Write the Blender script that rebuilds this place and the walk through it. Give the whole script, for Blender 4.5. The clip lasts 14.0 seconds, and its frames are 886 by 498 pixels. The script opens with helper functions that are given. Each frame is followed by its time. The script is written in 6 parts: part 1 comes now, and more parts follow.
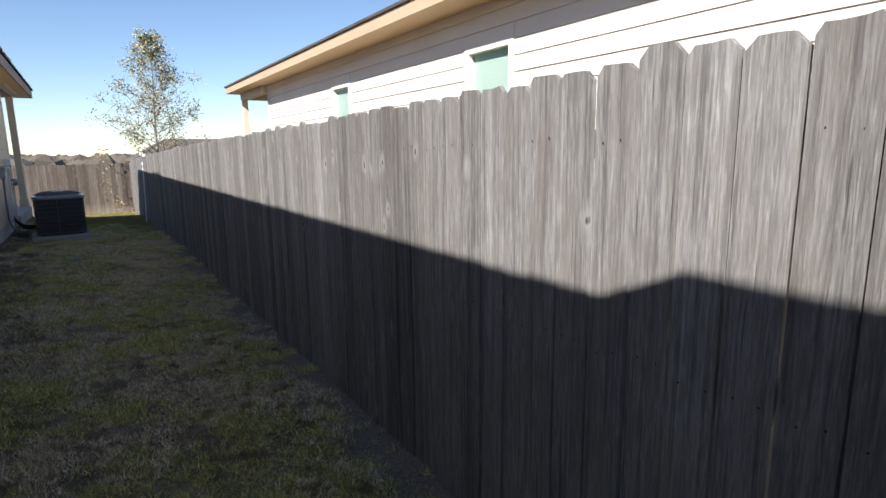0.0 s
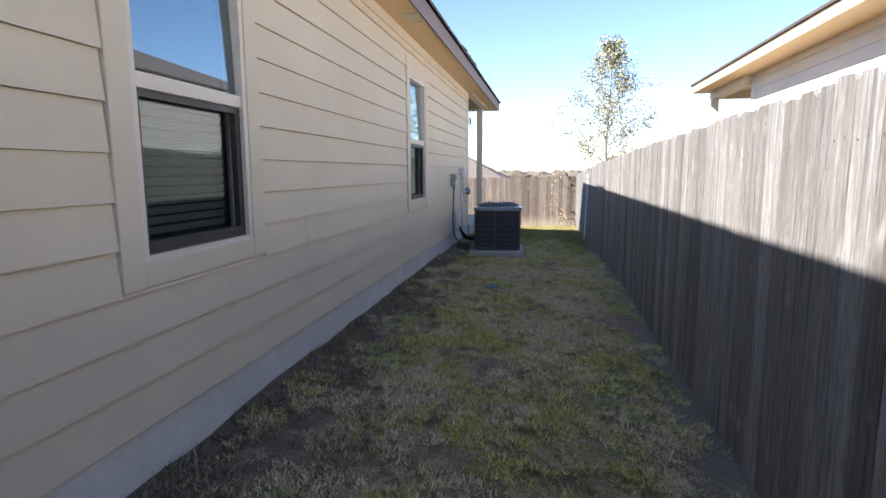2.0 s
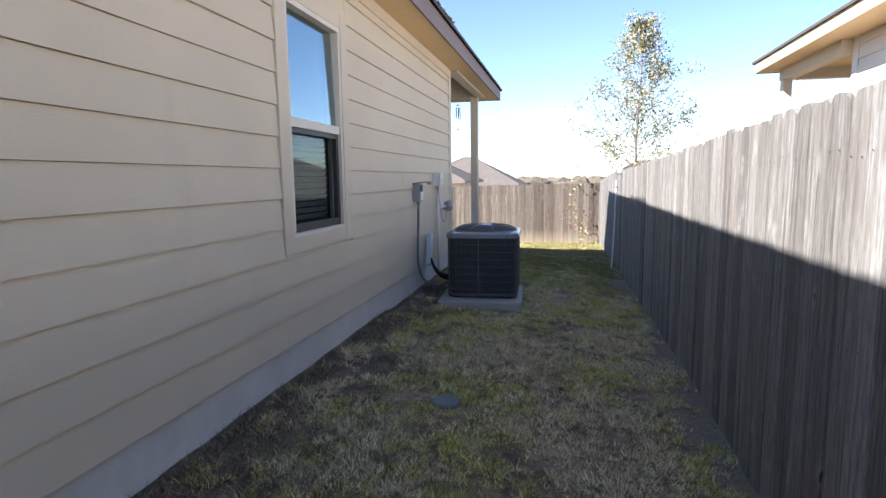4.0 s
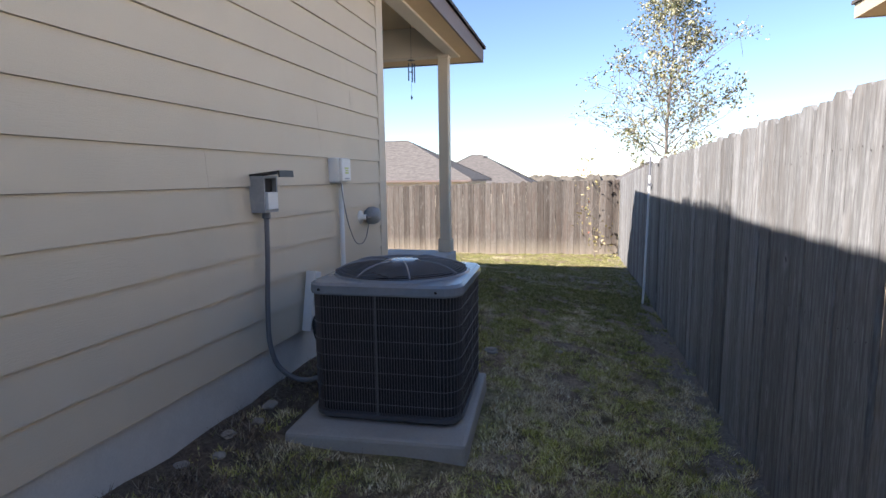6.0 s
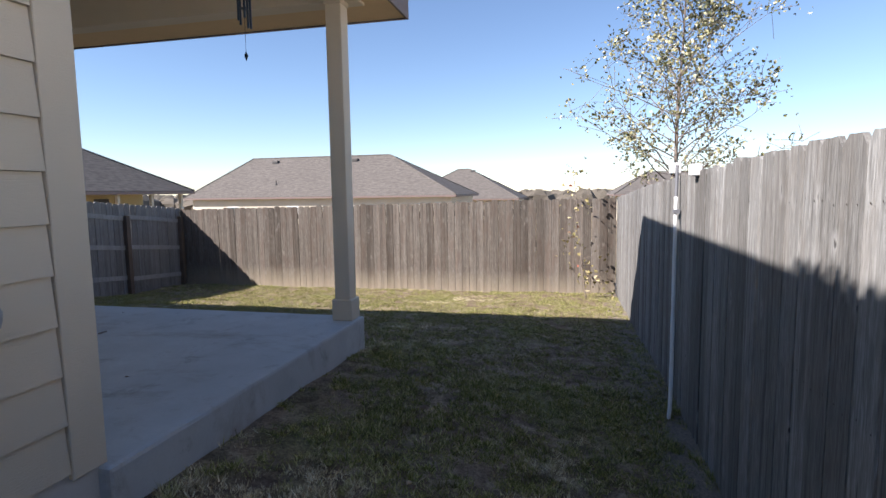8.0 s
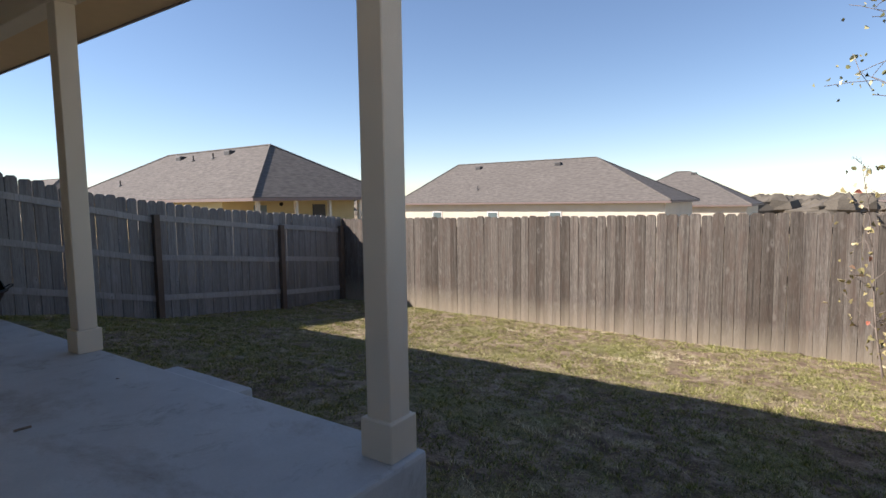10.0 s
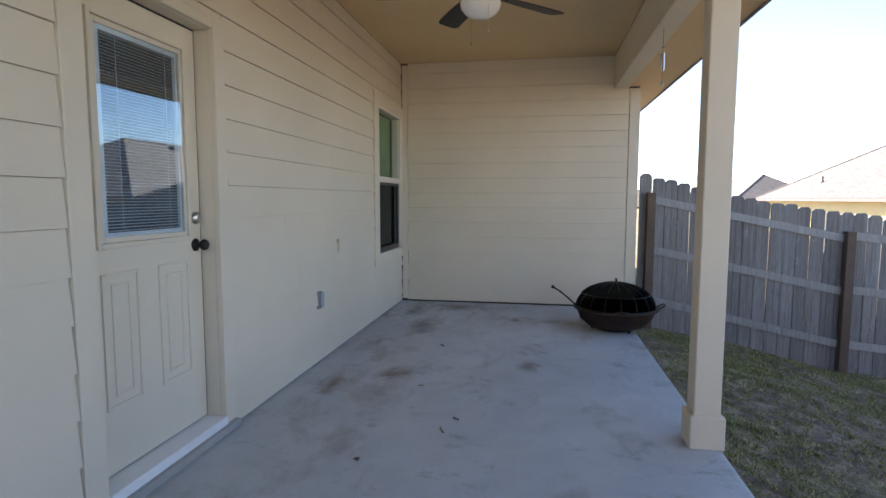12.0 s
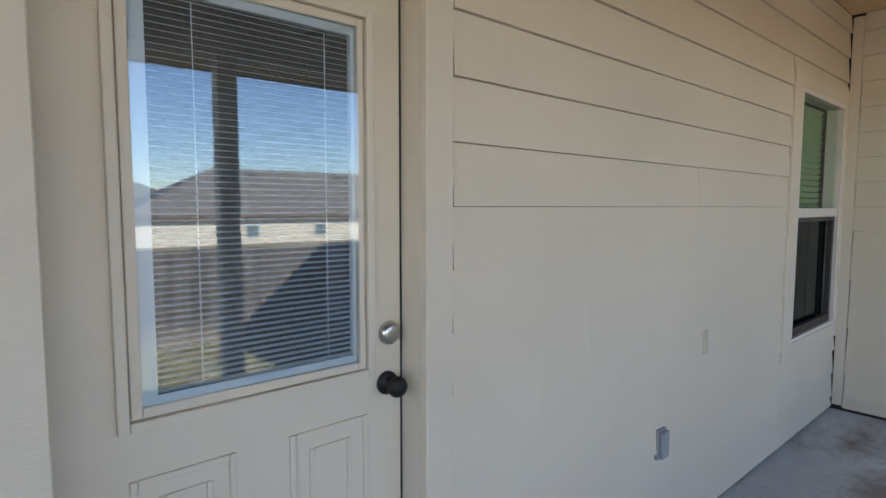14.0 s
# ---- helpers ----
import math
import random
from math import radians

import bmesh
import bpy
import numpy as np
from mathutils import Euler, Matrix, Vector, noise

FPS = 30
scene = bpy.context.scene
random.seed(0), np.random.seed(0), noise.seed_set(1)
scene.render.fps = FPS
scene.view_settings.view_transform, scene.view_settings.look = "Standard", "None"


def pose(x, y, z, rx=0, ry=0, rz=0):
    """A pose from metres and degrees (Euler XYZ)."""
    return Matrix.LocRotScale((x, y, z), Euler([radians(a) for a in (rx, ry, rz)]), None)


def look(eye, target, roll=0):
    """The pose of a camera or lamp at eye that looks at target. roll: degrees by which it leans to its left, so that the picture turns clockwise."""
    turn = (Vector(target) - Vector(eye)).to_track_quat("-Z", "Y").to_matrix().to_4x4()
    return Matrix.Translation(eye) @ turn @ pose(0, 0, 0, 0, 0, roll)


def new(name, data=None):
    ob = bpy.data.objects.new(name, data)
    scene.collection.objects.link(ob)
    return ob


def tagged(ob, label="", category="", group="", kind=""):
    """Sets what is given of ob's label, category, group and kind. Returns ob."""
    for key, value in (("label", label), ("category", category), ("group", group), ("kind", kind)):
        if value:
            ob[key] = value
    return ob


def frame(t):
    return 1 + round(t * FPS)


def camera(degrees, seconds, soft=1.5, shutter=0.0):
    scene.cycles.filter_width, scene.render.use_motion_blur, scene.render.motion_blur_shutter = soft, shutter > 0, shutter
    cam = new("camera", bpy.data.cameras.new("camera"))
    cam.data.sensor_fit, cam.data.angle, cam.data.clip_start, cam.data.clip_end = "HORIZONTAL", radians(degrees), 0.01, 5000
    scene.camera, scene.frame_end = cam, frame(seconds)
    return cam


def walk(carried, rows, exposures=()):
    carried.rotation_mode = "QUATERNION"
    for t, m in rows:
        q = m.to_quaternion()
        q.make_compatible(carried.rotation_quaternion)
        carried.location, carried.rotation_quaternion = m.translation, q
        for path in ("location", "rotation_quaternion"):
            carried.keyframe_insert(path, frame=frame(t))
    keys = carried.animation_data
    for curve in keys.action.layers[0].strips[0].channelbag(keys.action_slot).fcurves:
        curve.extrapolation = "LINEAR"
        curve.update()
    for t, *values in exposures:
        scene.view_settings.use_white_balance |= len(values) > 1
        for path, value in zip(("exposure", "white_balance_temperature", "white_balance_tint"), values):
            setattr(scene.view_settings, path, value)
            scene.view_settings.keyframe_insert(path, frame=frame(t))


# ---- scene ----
SKY, SUN = 0.085, 5.0
cam = camera(78.0, 14.0)
PATH = [
    (0, (0.711, -2.807, 1.653), (1.775, -1.151, 1.297), -0.8),
    (0.5, (0.861, -2.048, 1.524), (1.285, -0.126, 1.17), -0.5),
    (1, (0.889, -1.345, 1.513), (0.77, 0.623, 1.178), -0.6),
    (1.5, (0.978, -0.595, 1.516), (0.657, 1.355, 1.21), -0.3),
    (2, (1.016, 0.108, 1.524), (0.646, 2.054, 1.245), -0.3),
    (2.5, (1.049, 0.886, 1.553), (0.649, 2.826, 1.281), -0.1),
    (3, (1.073, 1.658, 1.559), (0.659, 3.597, 1.29), -0.1),
    (5.3, (1.127, 5.184, 1.446), (0.646, 7.111, 1.206), -1.0),
    (5.5, (1.105, 5.514, 1.441), (0.625, 7.44, 1.19), -0.6),
    (6, (1.141, 6.318, 1.452), (0.654, 8.241, 1.195), -0.7),
    (6.5, (1.159, 7.038, 1.491), (0.668, 8.96, 1.233), -0.7),
    (7, (1.198, 7.79, 1.512), (0.73, 9.719, 1.268), -0.7),
    (7.2, (1.218, 8.065, 1.498), (0.766, 10.0, 1.272), -0.9),
    (9.3, (1.141, 10.937, 1.544), (0.562, 12.842, 1.354), -0.8),
    (9.5, (1.073, 11.151, 1.548), (0.353, 13.008, 1.362), -0.9),
    (10, (0.886, 11.624, 1.558), (-0.25, 13.26, 1.38), -0.8),
    (10.5, (0.614, 12.036, 1.59), (-0.866, 13.37, 1.413), -0.3),
    (11, (0.283, 12.337, 1.64), (-1.543, 13.134, 1.464), -0.1),
    (11.5, (-0.189, 12.431, 1.682), (-2.166, 12.675, 1.499), 0.2),
    (12, (-0.623, 12.51, 1.751), (-2.586, 12.17, 1.568), 0.1),
    (12.5, (-1.116, 12.56, 1.935), (-2.875, 11.623, 1.773), -0.0),
    (13, (-1.492, 12.437, 1.994), (-2.986, 11.117, 1.841), 0.0),
    (13.5, (-1.951, 12.239, 2.003), (-3.316, 10.787, 1.836), 0.3),
    (14, (-2.346, 11.981, 2.001), (-3.653, 10.475, 1.844), 0.1),
]
EXPOSURES = [(0.0, 0.84, 6370, 13), (1.0, 1.64, 6390, 14), (3.0, 1.84, 6410, 15), (5.5, 1.62, 6270, 15), (7.2, 1.34, 6290, 16), (9.3, 0.94, 6540, 15), (10.5, 0.96, 6580, 15), (11.0, 1.14, 6580, 16), (11.5, 1.68, 6600, 17), (12.0, 2.42, 6560, 16), (12.7, 2.74, 6760, 17), (13.5, 2.64, 6680, 17), (14.0, 2.60, 6560, 17)]
walk(cam, [(t, look(eye, target, roll)) for t, eye, target, roll in PATH], EXPOSURES)


# ---------- world, sun ----------
SUN_TRAVEL = Vector((1.0, 0.756, -0.94)).normalized()
SUN_ELEV = math.asin(-SUN_TRAVEL.z)
SUN_ROT = math.atan2(-SUN_TRAVEL.x, -SUN_TRAVEL.y) % (2 * math.pi)

world = bpy.data.worlds.new("world")
scene.world = world
world.use_nodes = True
wnt = world.node_tree
wnt.nodes.clear()
sky = wnt.nodes.new("ShaderNodeTexSky")
sky.sky_type, sky.sun_disc = "NISHITA", False
sky.sun_elevation, sky.sun_rotation = SUN_ELEV, SUN_ROT
sky.air_density, sky.dust_density, sky.ozone_density = 0.88, 0.0, 2.7
wbg = wnt.nodes.new("ShaderNodeBackground")
wbg.inputs["Strength"].default_value = SKY
wout = wnt.nodes.new("ShaderNodeOutputWorld")
wnt.links.new(sky.outputs[0], wbg.inputs[0])
wnt.links.new(wbg.outputs[0], wout.inputs[0])

sun = new("sun", bpy.data.lights.new("sun", "SUN"))
sun.data.energy, sun.data.angle, sun.data.color = SUN, radians(0.53), (1.0, 0.96, 0.90)
sun.matrix_world = look((-20, -20, 25), Vector((-20, -20, 25)) + SUN_TRAVEL)


# ---------- material helpers ----------
class Mat:
    """A small builder for node materials."""

    def __init__(self, name, rough=0.7, metal=0.0, spec=0.5):
        self.m = bpy.data.materials.new(name)
        self.m.use_nodes = True
        self.nt = self.m.node_tree
        self.b = self.nt.nodes["Principled BSDF"]
        self.b.inputs["Roughness"].default_value = rough
        self.b.inputs["Metallic"].default_value = metal
        self.b.inputs["Specular IOR Level"].default_value = spec

    def node(self, kind, **inputs):
        n = self.nt.nodes.new(kind)
        for k, v in inputs.items():
            key = int(k[1:]) if k[0] == "i" and k[1:].isdigit() else k.replace("_", " ")
            if isinstance(v, bpy.types.NodeSocket):
                self.nt.links.new(v, n.inputs[key])
            else:
                n.inputs[key].default_value = v
        return n

    def coords(self, scale=(1, 1, 1), kind="Object", shift=None):
        tc = self.nt.nodes.new("ShaderNodeTexCoord")
        mp = self.node("ShaderNodeMapping", Vector=tc.outputs[kind], Scale=scale)
        if shift is not None:
            self.nt.links.new(shift, mp.inputs["Location"])
        return mp.outputs[0]

    def world_coords(self, scale=(1, 1, 1)):
        g = self.nt.nodes.new("ShaderNodeNewGeometry")
        return self.node("ShaderNodeMapping", Vector=g.outputs["Position"], Scale=scale).outputs[0]

    def noise(self, vec, scale=5.0, detail=4.0, rough=0.55, dist=0.0):
        return self.node("ShaderNodeTexNoise", Vector=vec, Scale=scale, Detail=detail, Roughness=rough, Distortion=dist).outputs["Fac"]

    def ramp(self, fac, stops):
        n = self.node("ShaderNodeValToRGB", Fac=fac)
        e = n.color_ramp.elements
        while len(e) < len(stops):
            e.new(0.5)
        for el, (p, c) in zip(e, stops):
            el.position, el.color = p, (*c, 1) if len(c) == 3 else c
        return n.outputs["Color"]

    def mix(self, fac, a, b, mode="MIX"):
        n = self.nt.nodes.new("ShaderNodeMix")
        n.data_type, n.blend_type = "RGBA", mode
        for sock, v in ((n.inputs[0], fac), (n.inputs[6], a), (n.inputs[7], b)):
            if isinstance(v, bpy.types.NodeSocket):
                self.nt.links.new(v, sock)
            else:
                sock.default_value = v if isinstance(v, float) else (*v, 1)
        return n.outputs[2]

    def math(self, op, a, b=0.0):
        n = self.nt.nodes.new("ShaderNodeMath")
        n.operation = op
        for sock, v in zip(n.inputs, (a, b)):
            if isinstance(v, bpy.types.NodeSocket):
                self.nt.links.new(v, sock)
            else:
                sock.default_value = v
        return n.outputs[0]

    def rand(self):
        return self.nt.nodes.new("ShaderNodeObjectInfo").outputs["Random"]

    def island(self):
        return self.nt.nodes.new("ShaderNodeNewGeometry").outputs["Random Per Island"]

    def color(self, c):
        if isinstance(c, bpy.types.NodeSocket):
            self.nt.links.new(c, self.b.inputs["Base Color"])
        else:
            self.b.inputs["Base Color"].default_value = (*c, 1)
        return self

    def bump(self, h, strength=0.3, distance=0.01):
        n = self.node("ShaderNodeBump", Height=h, Strength=strength, Distance=distance)
        self.nt.links.new(n.outputs[0], self.b.inputs["Normal"])
        return self

    def rough(self, s):
        self.nt.links.new(s, self.b.inputs["Roughness"])
        return self


def scaled(c, k):
    return tuple(v * k for v in c)


def plain(name, c, rough=0.6, metal=0.0, grain=8.0, vary=0.12, bump=0.08, spec=0.5):
    """A painted or moulded surface with slight variation at two scales."""
    m = Mat(name, rough, metal, spec)
    v = m.coords()
    big = m.noise(v, grain * 0.25, 3)
    small = m.noise(v, grain * 6, 4)
    mixed = m.math("ADD", m.math("MULTIPLY", big, 0.6), m.math("MULTIPLY", small, 0.4))
    m.color(m.ramp(mixed, [(0.3, scaled(c, 1 - vary)), (0.7, scaled(c, 1 + vary))]))
    m.bump(small, bump, 0.004)
    return m.m


def siding_paint(name, c):
    m = Mat(name, 0.62, 0, 0.35)
    grain = m.noise(m.coords((3, 3, 45)), 6, 5, 0.65, 0.6)
    broad = m.noise(m.coords(), 0.9, 4)
    r = m.rand()
    col = m.ramp(broad, [(0.3, scaled(c, 0.94)), (0.7, scaled(c, 1.05))])
    col = m.mix(m.math("MULTIPLY", r, 0.10), col, scaled(c, 0.86))
    stain = m.noise(m.coords((1, 1, 0.35)), 3.1, 5, 0.6)
    col = m.mix(m.ramp(stain, [(0.62, (0, 0, 0)), (0.8, (0.22, 0.22, 0.22))]), col, scaled(c, 0.68))
    m.color(col)
    m.bump(grain, 0.55, 0.003)
    return m.m


def weathered_wood(name, pale, dark, grey, brown, dirt=0.0, spread=1.0):
    """Old bare cedar: fine grain along the board, drying cracks, brown patches, knots, a tone of its own per board."""
    m = Mat(name, 0.85, 0, 0.2)
    r = m.rand()
    off = m.node("ShaderNodeCombineXYZ", X=m.math("MULTIPLY", r, 37.0), Y=m.math("MULTIPLY", r, 11.0), Z=m.math("MULTIPLY", r, 53.0)).outputs[0]
    fine = m.noise(m.coords((150, 150, 11.0), shift=off), 1.0, 7, 0.68, 0.2)
    mid = m.noise(m.coords((40, 40, 0.85), shift=off), 1.4, 6, 0.62, 0.1)
    blotch = m.noise(m.coords((7, 7, 1.7), shift=off), 1.3, 5, 0.6)
    crack = m.noise(m.coords((130, 130, 3.2), shift=off), 1.0, 3, 0.5, 0.2)
    col = m.ramp(fine, [(0.26, scaled(grey, 0.70)), (0.48, grey), (0.76, pale)])
    col = m.mix(m.ramp(mid, [(0.34, (0.55, 0.55, 0.55)), (0.48, (0, 0, 0))]), col, dark)
    col = m.mix(m.ramp(mid, [(0.53, (0, 0, 0)), (0.70, (0.5, 0.5, 0.5))]), col, pale)
    col = m.mix(m.ramp(blotch, [(0.46, (0, 0, 0)), (0.72, (0.7, 0.7, 0.7))]), col, brown)
    col = m.mix(m.ramp(crack, [(0.25, (0.7, 0.7, 0.7)), (0.33, (0, 0, 0))]), col, scaled(dark, 0.6))
    tone = m.ramp(r, [(p, tuple(1 + (v - 1) * spread for v in c)) for p, c in ((0.0, (0.62, 0.60, 0.58)), (0.35, (0.90, 0.89, 0.87)), (0.7, (1.06, 1.06, 1.05)), (1.0, (1.30, 1.31, 1.31)))])
    col = m.mix(1.0, col, tone, "MULTIPLY")
    wob = m.node("ShaderNodeVectorMath", i0=m.node("ShaderNodeTexNoise", Vector=m.coords((30, 30, 12), shift=off), Scale=1.0).outputs["Color"], i1=(0.22, 0.22, 0.22))
    wob.operation = "MULTIPLY"
    warp = m.node("ShaderNodeVectorMath", i0=m.coords((6.3, 6.3, 3.1), shift=off), i1=wob.outputs[0]).outputs[0]
    knot = m.node("ShaderNodeTexVoronoi", Vector=warp, Scale=1.0).outputs["Distance"]
    kmask = m.ramp(knot, [(0.030, (0.85, 0.85, 0.85)), (0.062, (0, 0, 0))])
    halo = m.ramp(knot, [(0.06, (0.5, 0.5, 0.5)), (0.20, (0, 0, 0))])
    col = m.mix(halo, col, pale)
    col = m.mix(kmask, col, scaled(dark, 0.75))
    if dirt > 0:
        sep = m.node("ShaderNodeSeparateXYZ", Vector=m.world_coords()).outputs["Z"]
        wob = m.math("ADD", sep, m.math("MULTIPLY", mid, 0.55))
        splash = m.ramp(m.math("MULTIPLY", m.math("ADD", wob, 0.45), 1.0), [(0.25, (dirt, dirt, dirt)), (0.75, (0, 0, 0))])
        col = m.mix(splash, col, (0.36, 0.30, 0.22))
    m.color(col)
    m.bump(m.math("ADD", fine, m.math("ADD", m.math("MULTIPLY", kmask, -0.6), m.math("MULTIPLY", crack, 0.8))), 0.6, 0.005)
    return m.m


# ---------- materials ----------
TAN = (0.66, 0.575, 0.445)
M_SIDING = siding_paint("tan_siding", TAN)
M_TRIM = siding_paint("tan_trim", (0.66, 0.58, 0.455))
M_SOFFIT = plain("tan_soffit", (0.68, 0.49, 0.27), 0.7, grain=2, vary=0.06)
M_FASCIA = plain("brown_fascia", (0.20, 0.145, 0.125), 0.6, grain=3)
M_NWALL = siding_paint("cream_siding", (0.80, 0.74, 0.66))
M_NTRIM = siding_paint("cream_trim", (0.80, 0.76, 0.70))
M_YELLOW = siding_paint("yellow_siding", (0.62, 0.50, 0.26))
M_FENCE = weathered_wood("weathered_cedar", (0.355, 0.350, 0.338), (0.046, 0.041, 0.039), (0.190, 0.185, 0.176), (0.165, 0.146, 0.128), spread=0.85)
M_FENCE_BACK = weathered_wood("weathered_cedar_dirty", (0.25, 0.225, 0.195), (0.040, 0.032, 0.027), (0.122, 0.103, 0.086), (0.120, 0.085, 0.067), dirt=0.8, spread=0.85)
M_FENCE_SIDE = weathered_wood("weathered_cedar_grey", (0.33, 0.32, 0.315), (0.095, 0.088, 0.083), (0.225, 0.215, 0.208), (0.20, 0.175, 0.16), spread=0.55)
M_RAIL = weathered_wood("weathered_rails", (0.42, 0.41, 0.40), (0.18, 0.172, 0.165), (0.32, 0.31, 0.30), (0.28, 0.26, 0.24), spread=0.3)
M_NAIL = plain("rusty_nail", (0.045, 0.032, 0.026), 0.7, 0.4, grain=40, vary=0.3)
M_VINYL = plain("almond_vinyl", (0.68, 0.62, 0.54), 0.45, grain=4, vary=0.05)
M_WHITE = plain("white_paint", (0.78, 0.78, 0.76), 0.5, grain=4, vary=0.05)
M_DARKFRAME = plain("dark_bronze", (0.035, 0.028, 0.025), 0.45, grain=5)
M_BLACK = plain("black_iron", (0.02, 0.018, 0.017), 0.5, 0.6, grain=12, vary=0.3)
M_RUST = plain("rusty_iron", (0.05, 0.027, 0.02), 0.65, 0.5, grain=14, vary=0.5)
M_AC = plain("grey_enamel", (0.085, 0.086, 0.092), 0.38, 0.0, grain=6, vary=0.15)
# same enamel, lightened and blued to stand in for the reflected sky
M_ACTOP = plain("grey_enamel_sky_sheen", (0.20, 0.225, 0.255), 0.2, 0.0, grain=6, vary=0.12)
M_COIL = plain("dark_coil", (0.035, 0.034, 0.038), 0.7, 0.3, grain=30, vary=0.4)
M_WIRE = plain("brown_grey_wire", (0.10, 0.092, 0.095), 0.45, 0.2, grain=10)
M_GUARD = plain("pale_guard_wire", (0.20, 0.21, 0.23), 0.4, 0.2, grain=10)
M_GREYBOX = plain("grey_metal_box", (0.30, 0.31, 0.32), 0.5, 0.2, grain=10, vary=0.2)
M_PVC = plain("white_pvc", (0.75, 0.75, 0.73), 0.4, grain=6, vary=0.06)
M_CONDUIT = plain("grey_conduit", (0.15, 0.152, 0.165), 0.5, grain=10)
M_RUBBER = plain("black_rubber", (0.02, 0.02, 0.02), 0.7, grain=10)
M_CHROME = plain("satin_nickel", (0.55, 0.53, 0.50), 0.28, 1.0, grain=20, vary=0.05, bump=0.02)
M_BLADE = plain("dark_walnut", (0.022, 0.013, 0.011), 0.5, grain=10, vary=0.3)
M_OPAL = plain("opal_glass", (0.82, 0.82, 0.80), 0.25, grain=4, vary=0.02, bump=0.0)
# room surfaces coloured dark to stand in for an unlit interior
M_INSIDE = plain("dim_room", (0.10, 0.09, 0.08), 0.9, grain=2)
M_BLIND = plain("white_blind", (0.86, 0.87, 0.88), 0.45, grain=5, vary=0.03, bump=0.0)
M_SHEATH = plain("dark_sheathing", (0.05, 0.04, 0.032), 0.9, grain=6)
M_GREENBLIND = plain("dull_green_blind", (0.26, 0.36, 0.20), 0.6, grain=5, vary=0.08, bump=0.0)
M_GREYBLIND = plain("grey_green_blind", (0.27, 0.31, 0.26), 0.6, grain=5, vary=0.08, bump=0.0)
M_ROOFVENT = plain("dark_roof_vent", (0.055, 0.05, 0.046), 0.6, grain=8, vary=0.2)
M_STONE = plain("pale_stone", (0.30, 0.27, 0.23), 0.85, grain=14, vary=0.25, bump=0.4)
M_DARKPOST = plain("dark_fence_post", (0.12, 0.085, 0.062), 0.85, grain=12, vary=0.3, bump=0.3)
M_BARK = plain("grey_bark", (0.20, 0.16, 0.13), 0.9, grain=18, vary=0.35, bump=0.5)
M_PINK = plain("faded_pink_plastic", (0.58, 0.33, 0.32), 0.5)
M_TEAL = plain("valve_lid_plastic", (0.10, 0.135, 0.145), 0.6)
M_YLABEL = plain("yellow_green_print", (0.50, 0.58, 0.10), 0.5)


def concrete(name, c, stains=0.0, spots=()):
    m = Mat(name, 0.82, 0, 0.3)
    v = m.world_coords()
    big, mid, fine = m.noise(v, 0.7, 5, 0.6), m.noise(v, 4.5, 6, 0.65, 0.4), m.noise(v, 90, 4, 0.7)
    col = m.ramp(big, [(0.3, scaled(c, 0.82)), (0.7, scaled(c, 1.12))])
    col = m.mix(m.ramp(mid, [(0.38, (0.35, 0.35, 0.35)), (0.6, (0, 0, 0))]), col, scaled(c, 0.7))
    col = m.mix(m.ramp(fine, [(0.35, (0.35, 0.35, 0.35)), (0.6, (0, 0, 0))]), col, scaled(c, 0.75))
    if stains > 0:
        s = m.noise(m.world_coords((1.0, 1.7, 1.0)), 1.15, 8, 0.7, 0.3)
        col = m.mix(m.ramp(s, [(0.53, (0, 0, 0)), (0.74, (stains, stains, stains))]), col, (0.20, 0.14, 0.09))
        s2 = m.noise(m.world_coords((1.3, 1.0, 1.0)), 2.9, 8, 0.75, 0.4)
        col = m.mix(m.ramp(s2, [(0.57, (0, 0, 0)), (0.76, (stains, stains, stains))]), col, (0.13, 0.11, 0.09))
    for x, y, sx, sy in spots:
        at = m.node("ShaderNodeMapping", Vector=m.world_coords((1, 1, 0)), Location=(-x / sx, -y / sy, 0), Scale=(1 / sx, 1 / sy, 1)).outputs[0]
        d = m.node("ShaderNodeVectorMath", i0=at)
        d.operation = "LENGTH"
        edge = m.math("ADD", d.outputs["Value"], m.math("MULTIPLY", m.noise(v, 7, 7, 0.72, 0.6), 1.15))
        col = m.mix(m.ramp(edge, [(0.62, (0.7, 0.7, 0.7)), (1.0, (0, 0, 0))]), col, (0.17, 0.125, 0.085))
    m.color(col)
    m.bump(m.math("ADD", m.math("MULTIPLY", mid, 0.6), m.math("MULTIPLY", fine, 0.4)), 0.35, 0.004)
    return m.m


M_SLAB = concrete("patio_concrete", (0.535, 0.552, 0.55), 0.7, ((-4.40, 11.50, 0.55, 0.35), (-4.05, 11.15, 0.50, 0.16), (-5.9, 11.40, 1.3, 0.5), (-6.9, 11.6, 0.6, 0.7), (-6.6, 11.15, 0.7, 0.3), (-4.75, 12.45, 0.4, 0.25), (-6.3, 12.3, 0.25, 0.2)))
M_FOUND = concrete("foundation_concrete", (0.66, 0.65, 0.62))
M_PAD = concrete("pad_concrete", (0.40, 0.38, 0.35))


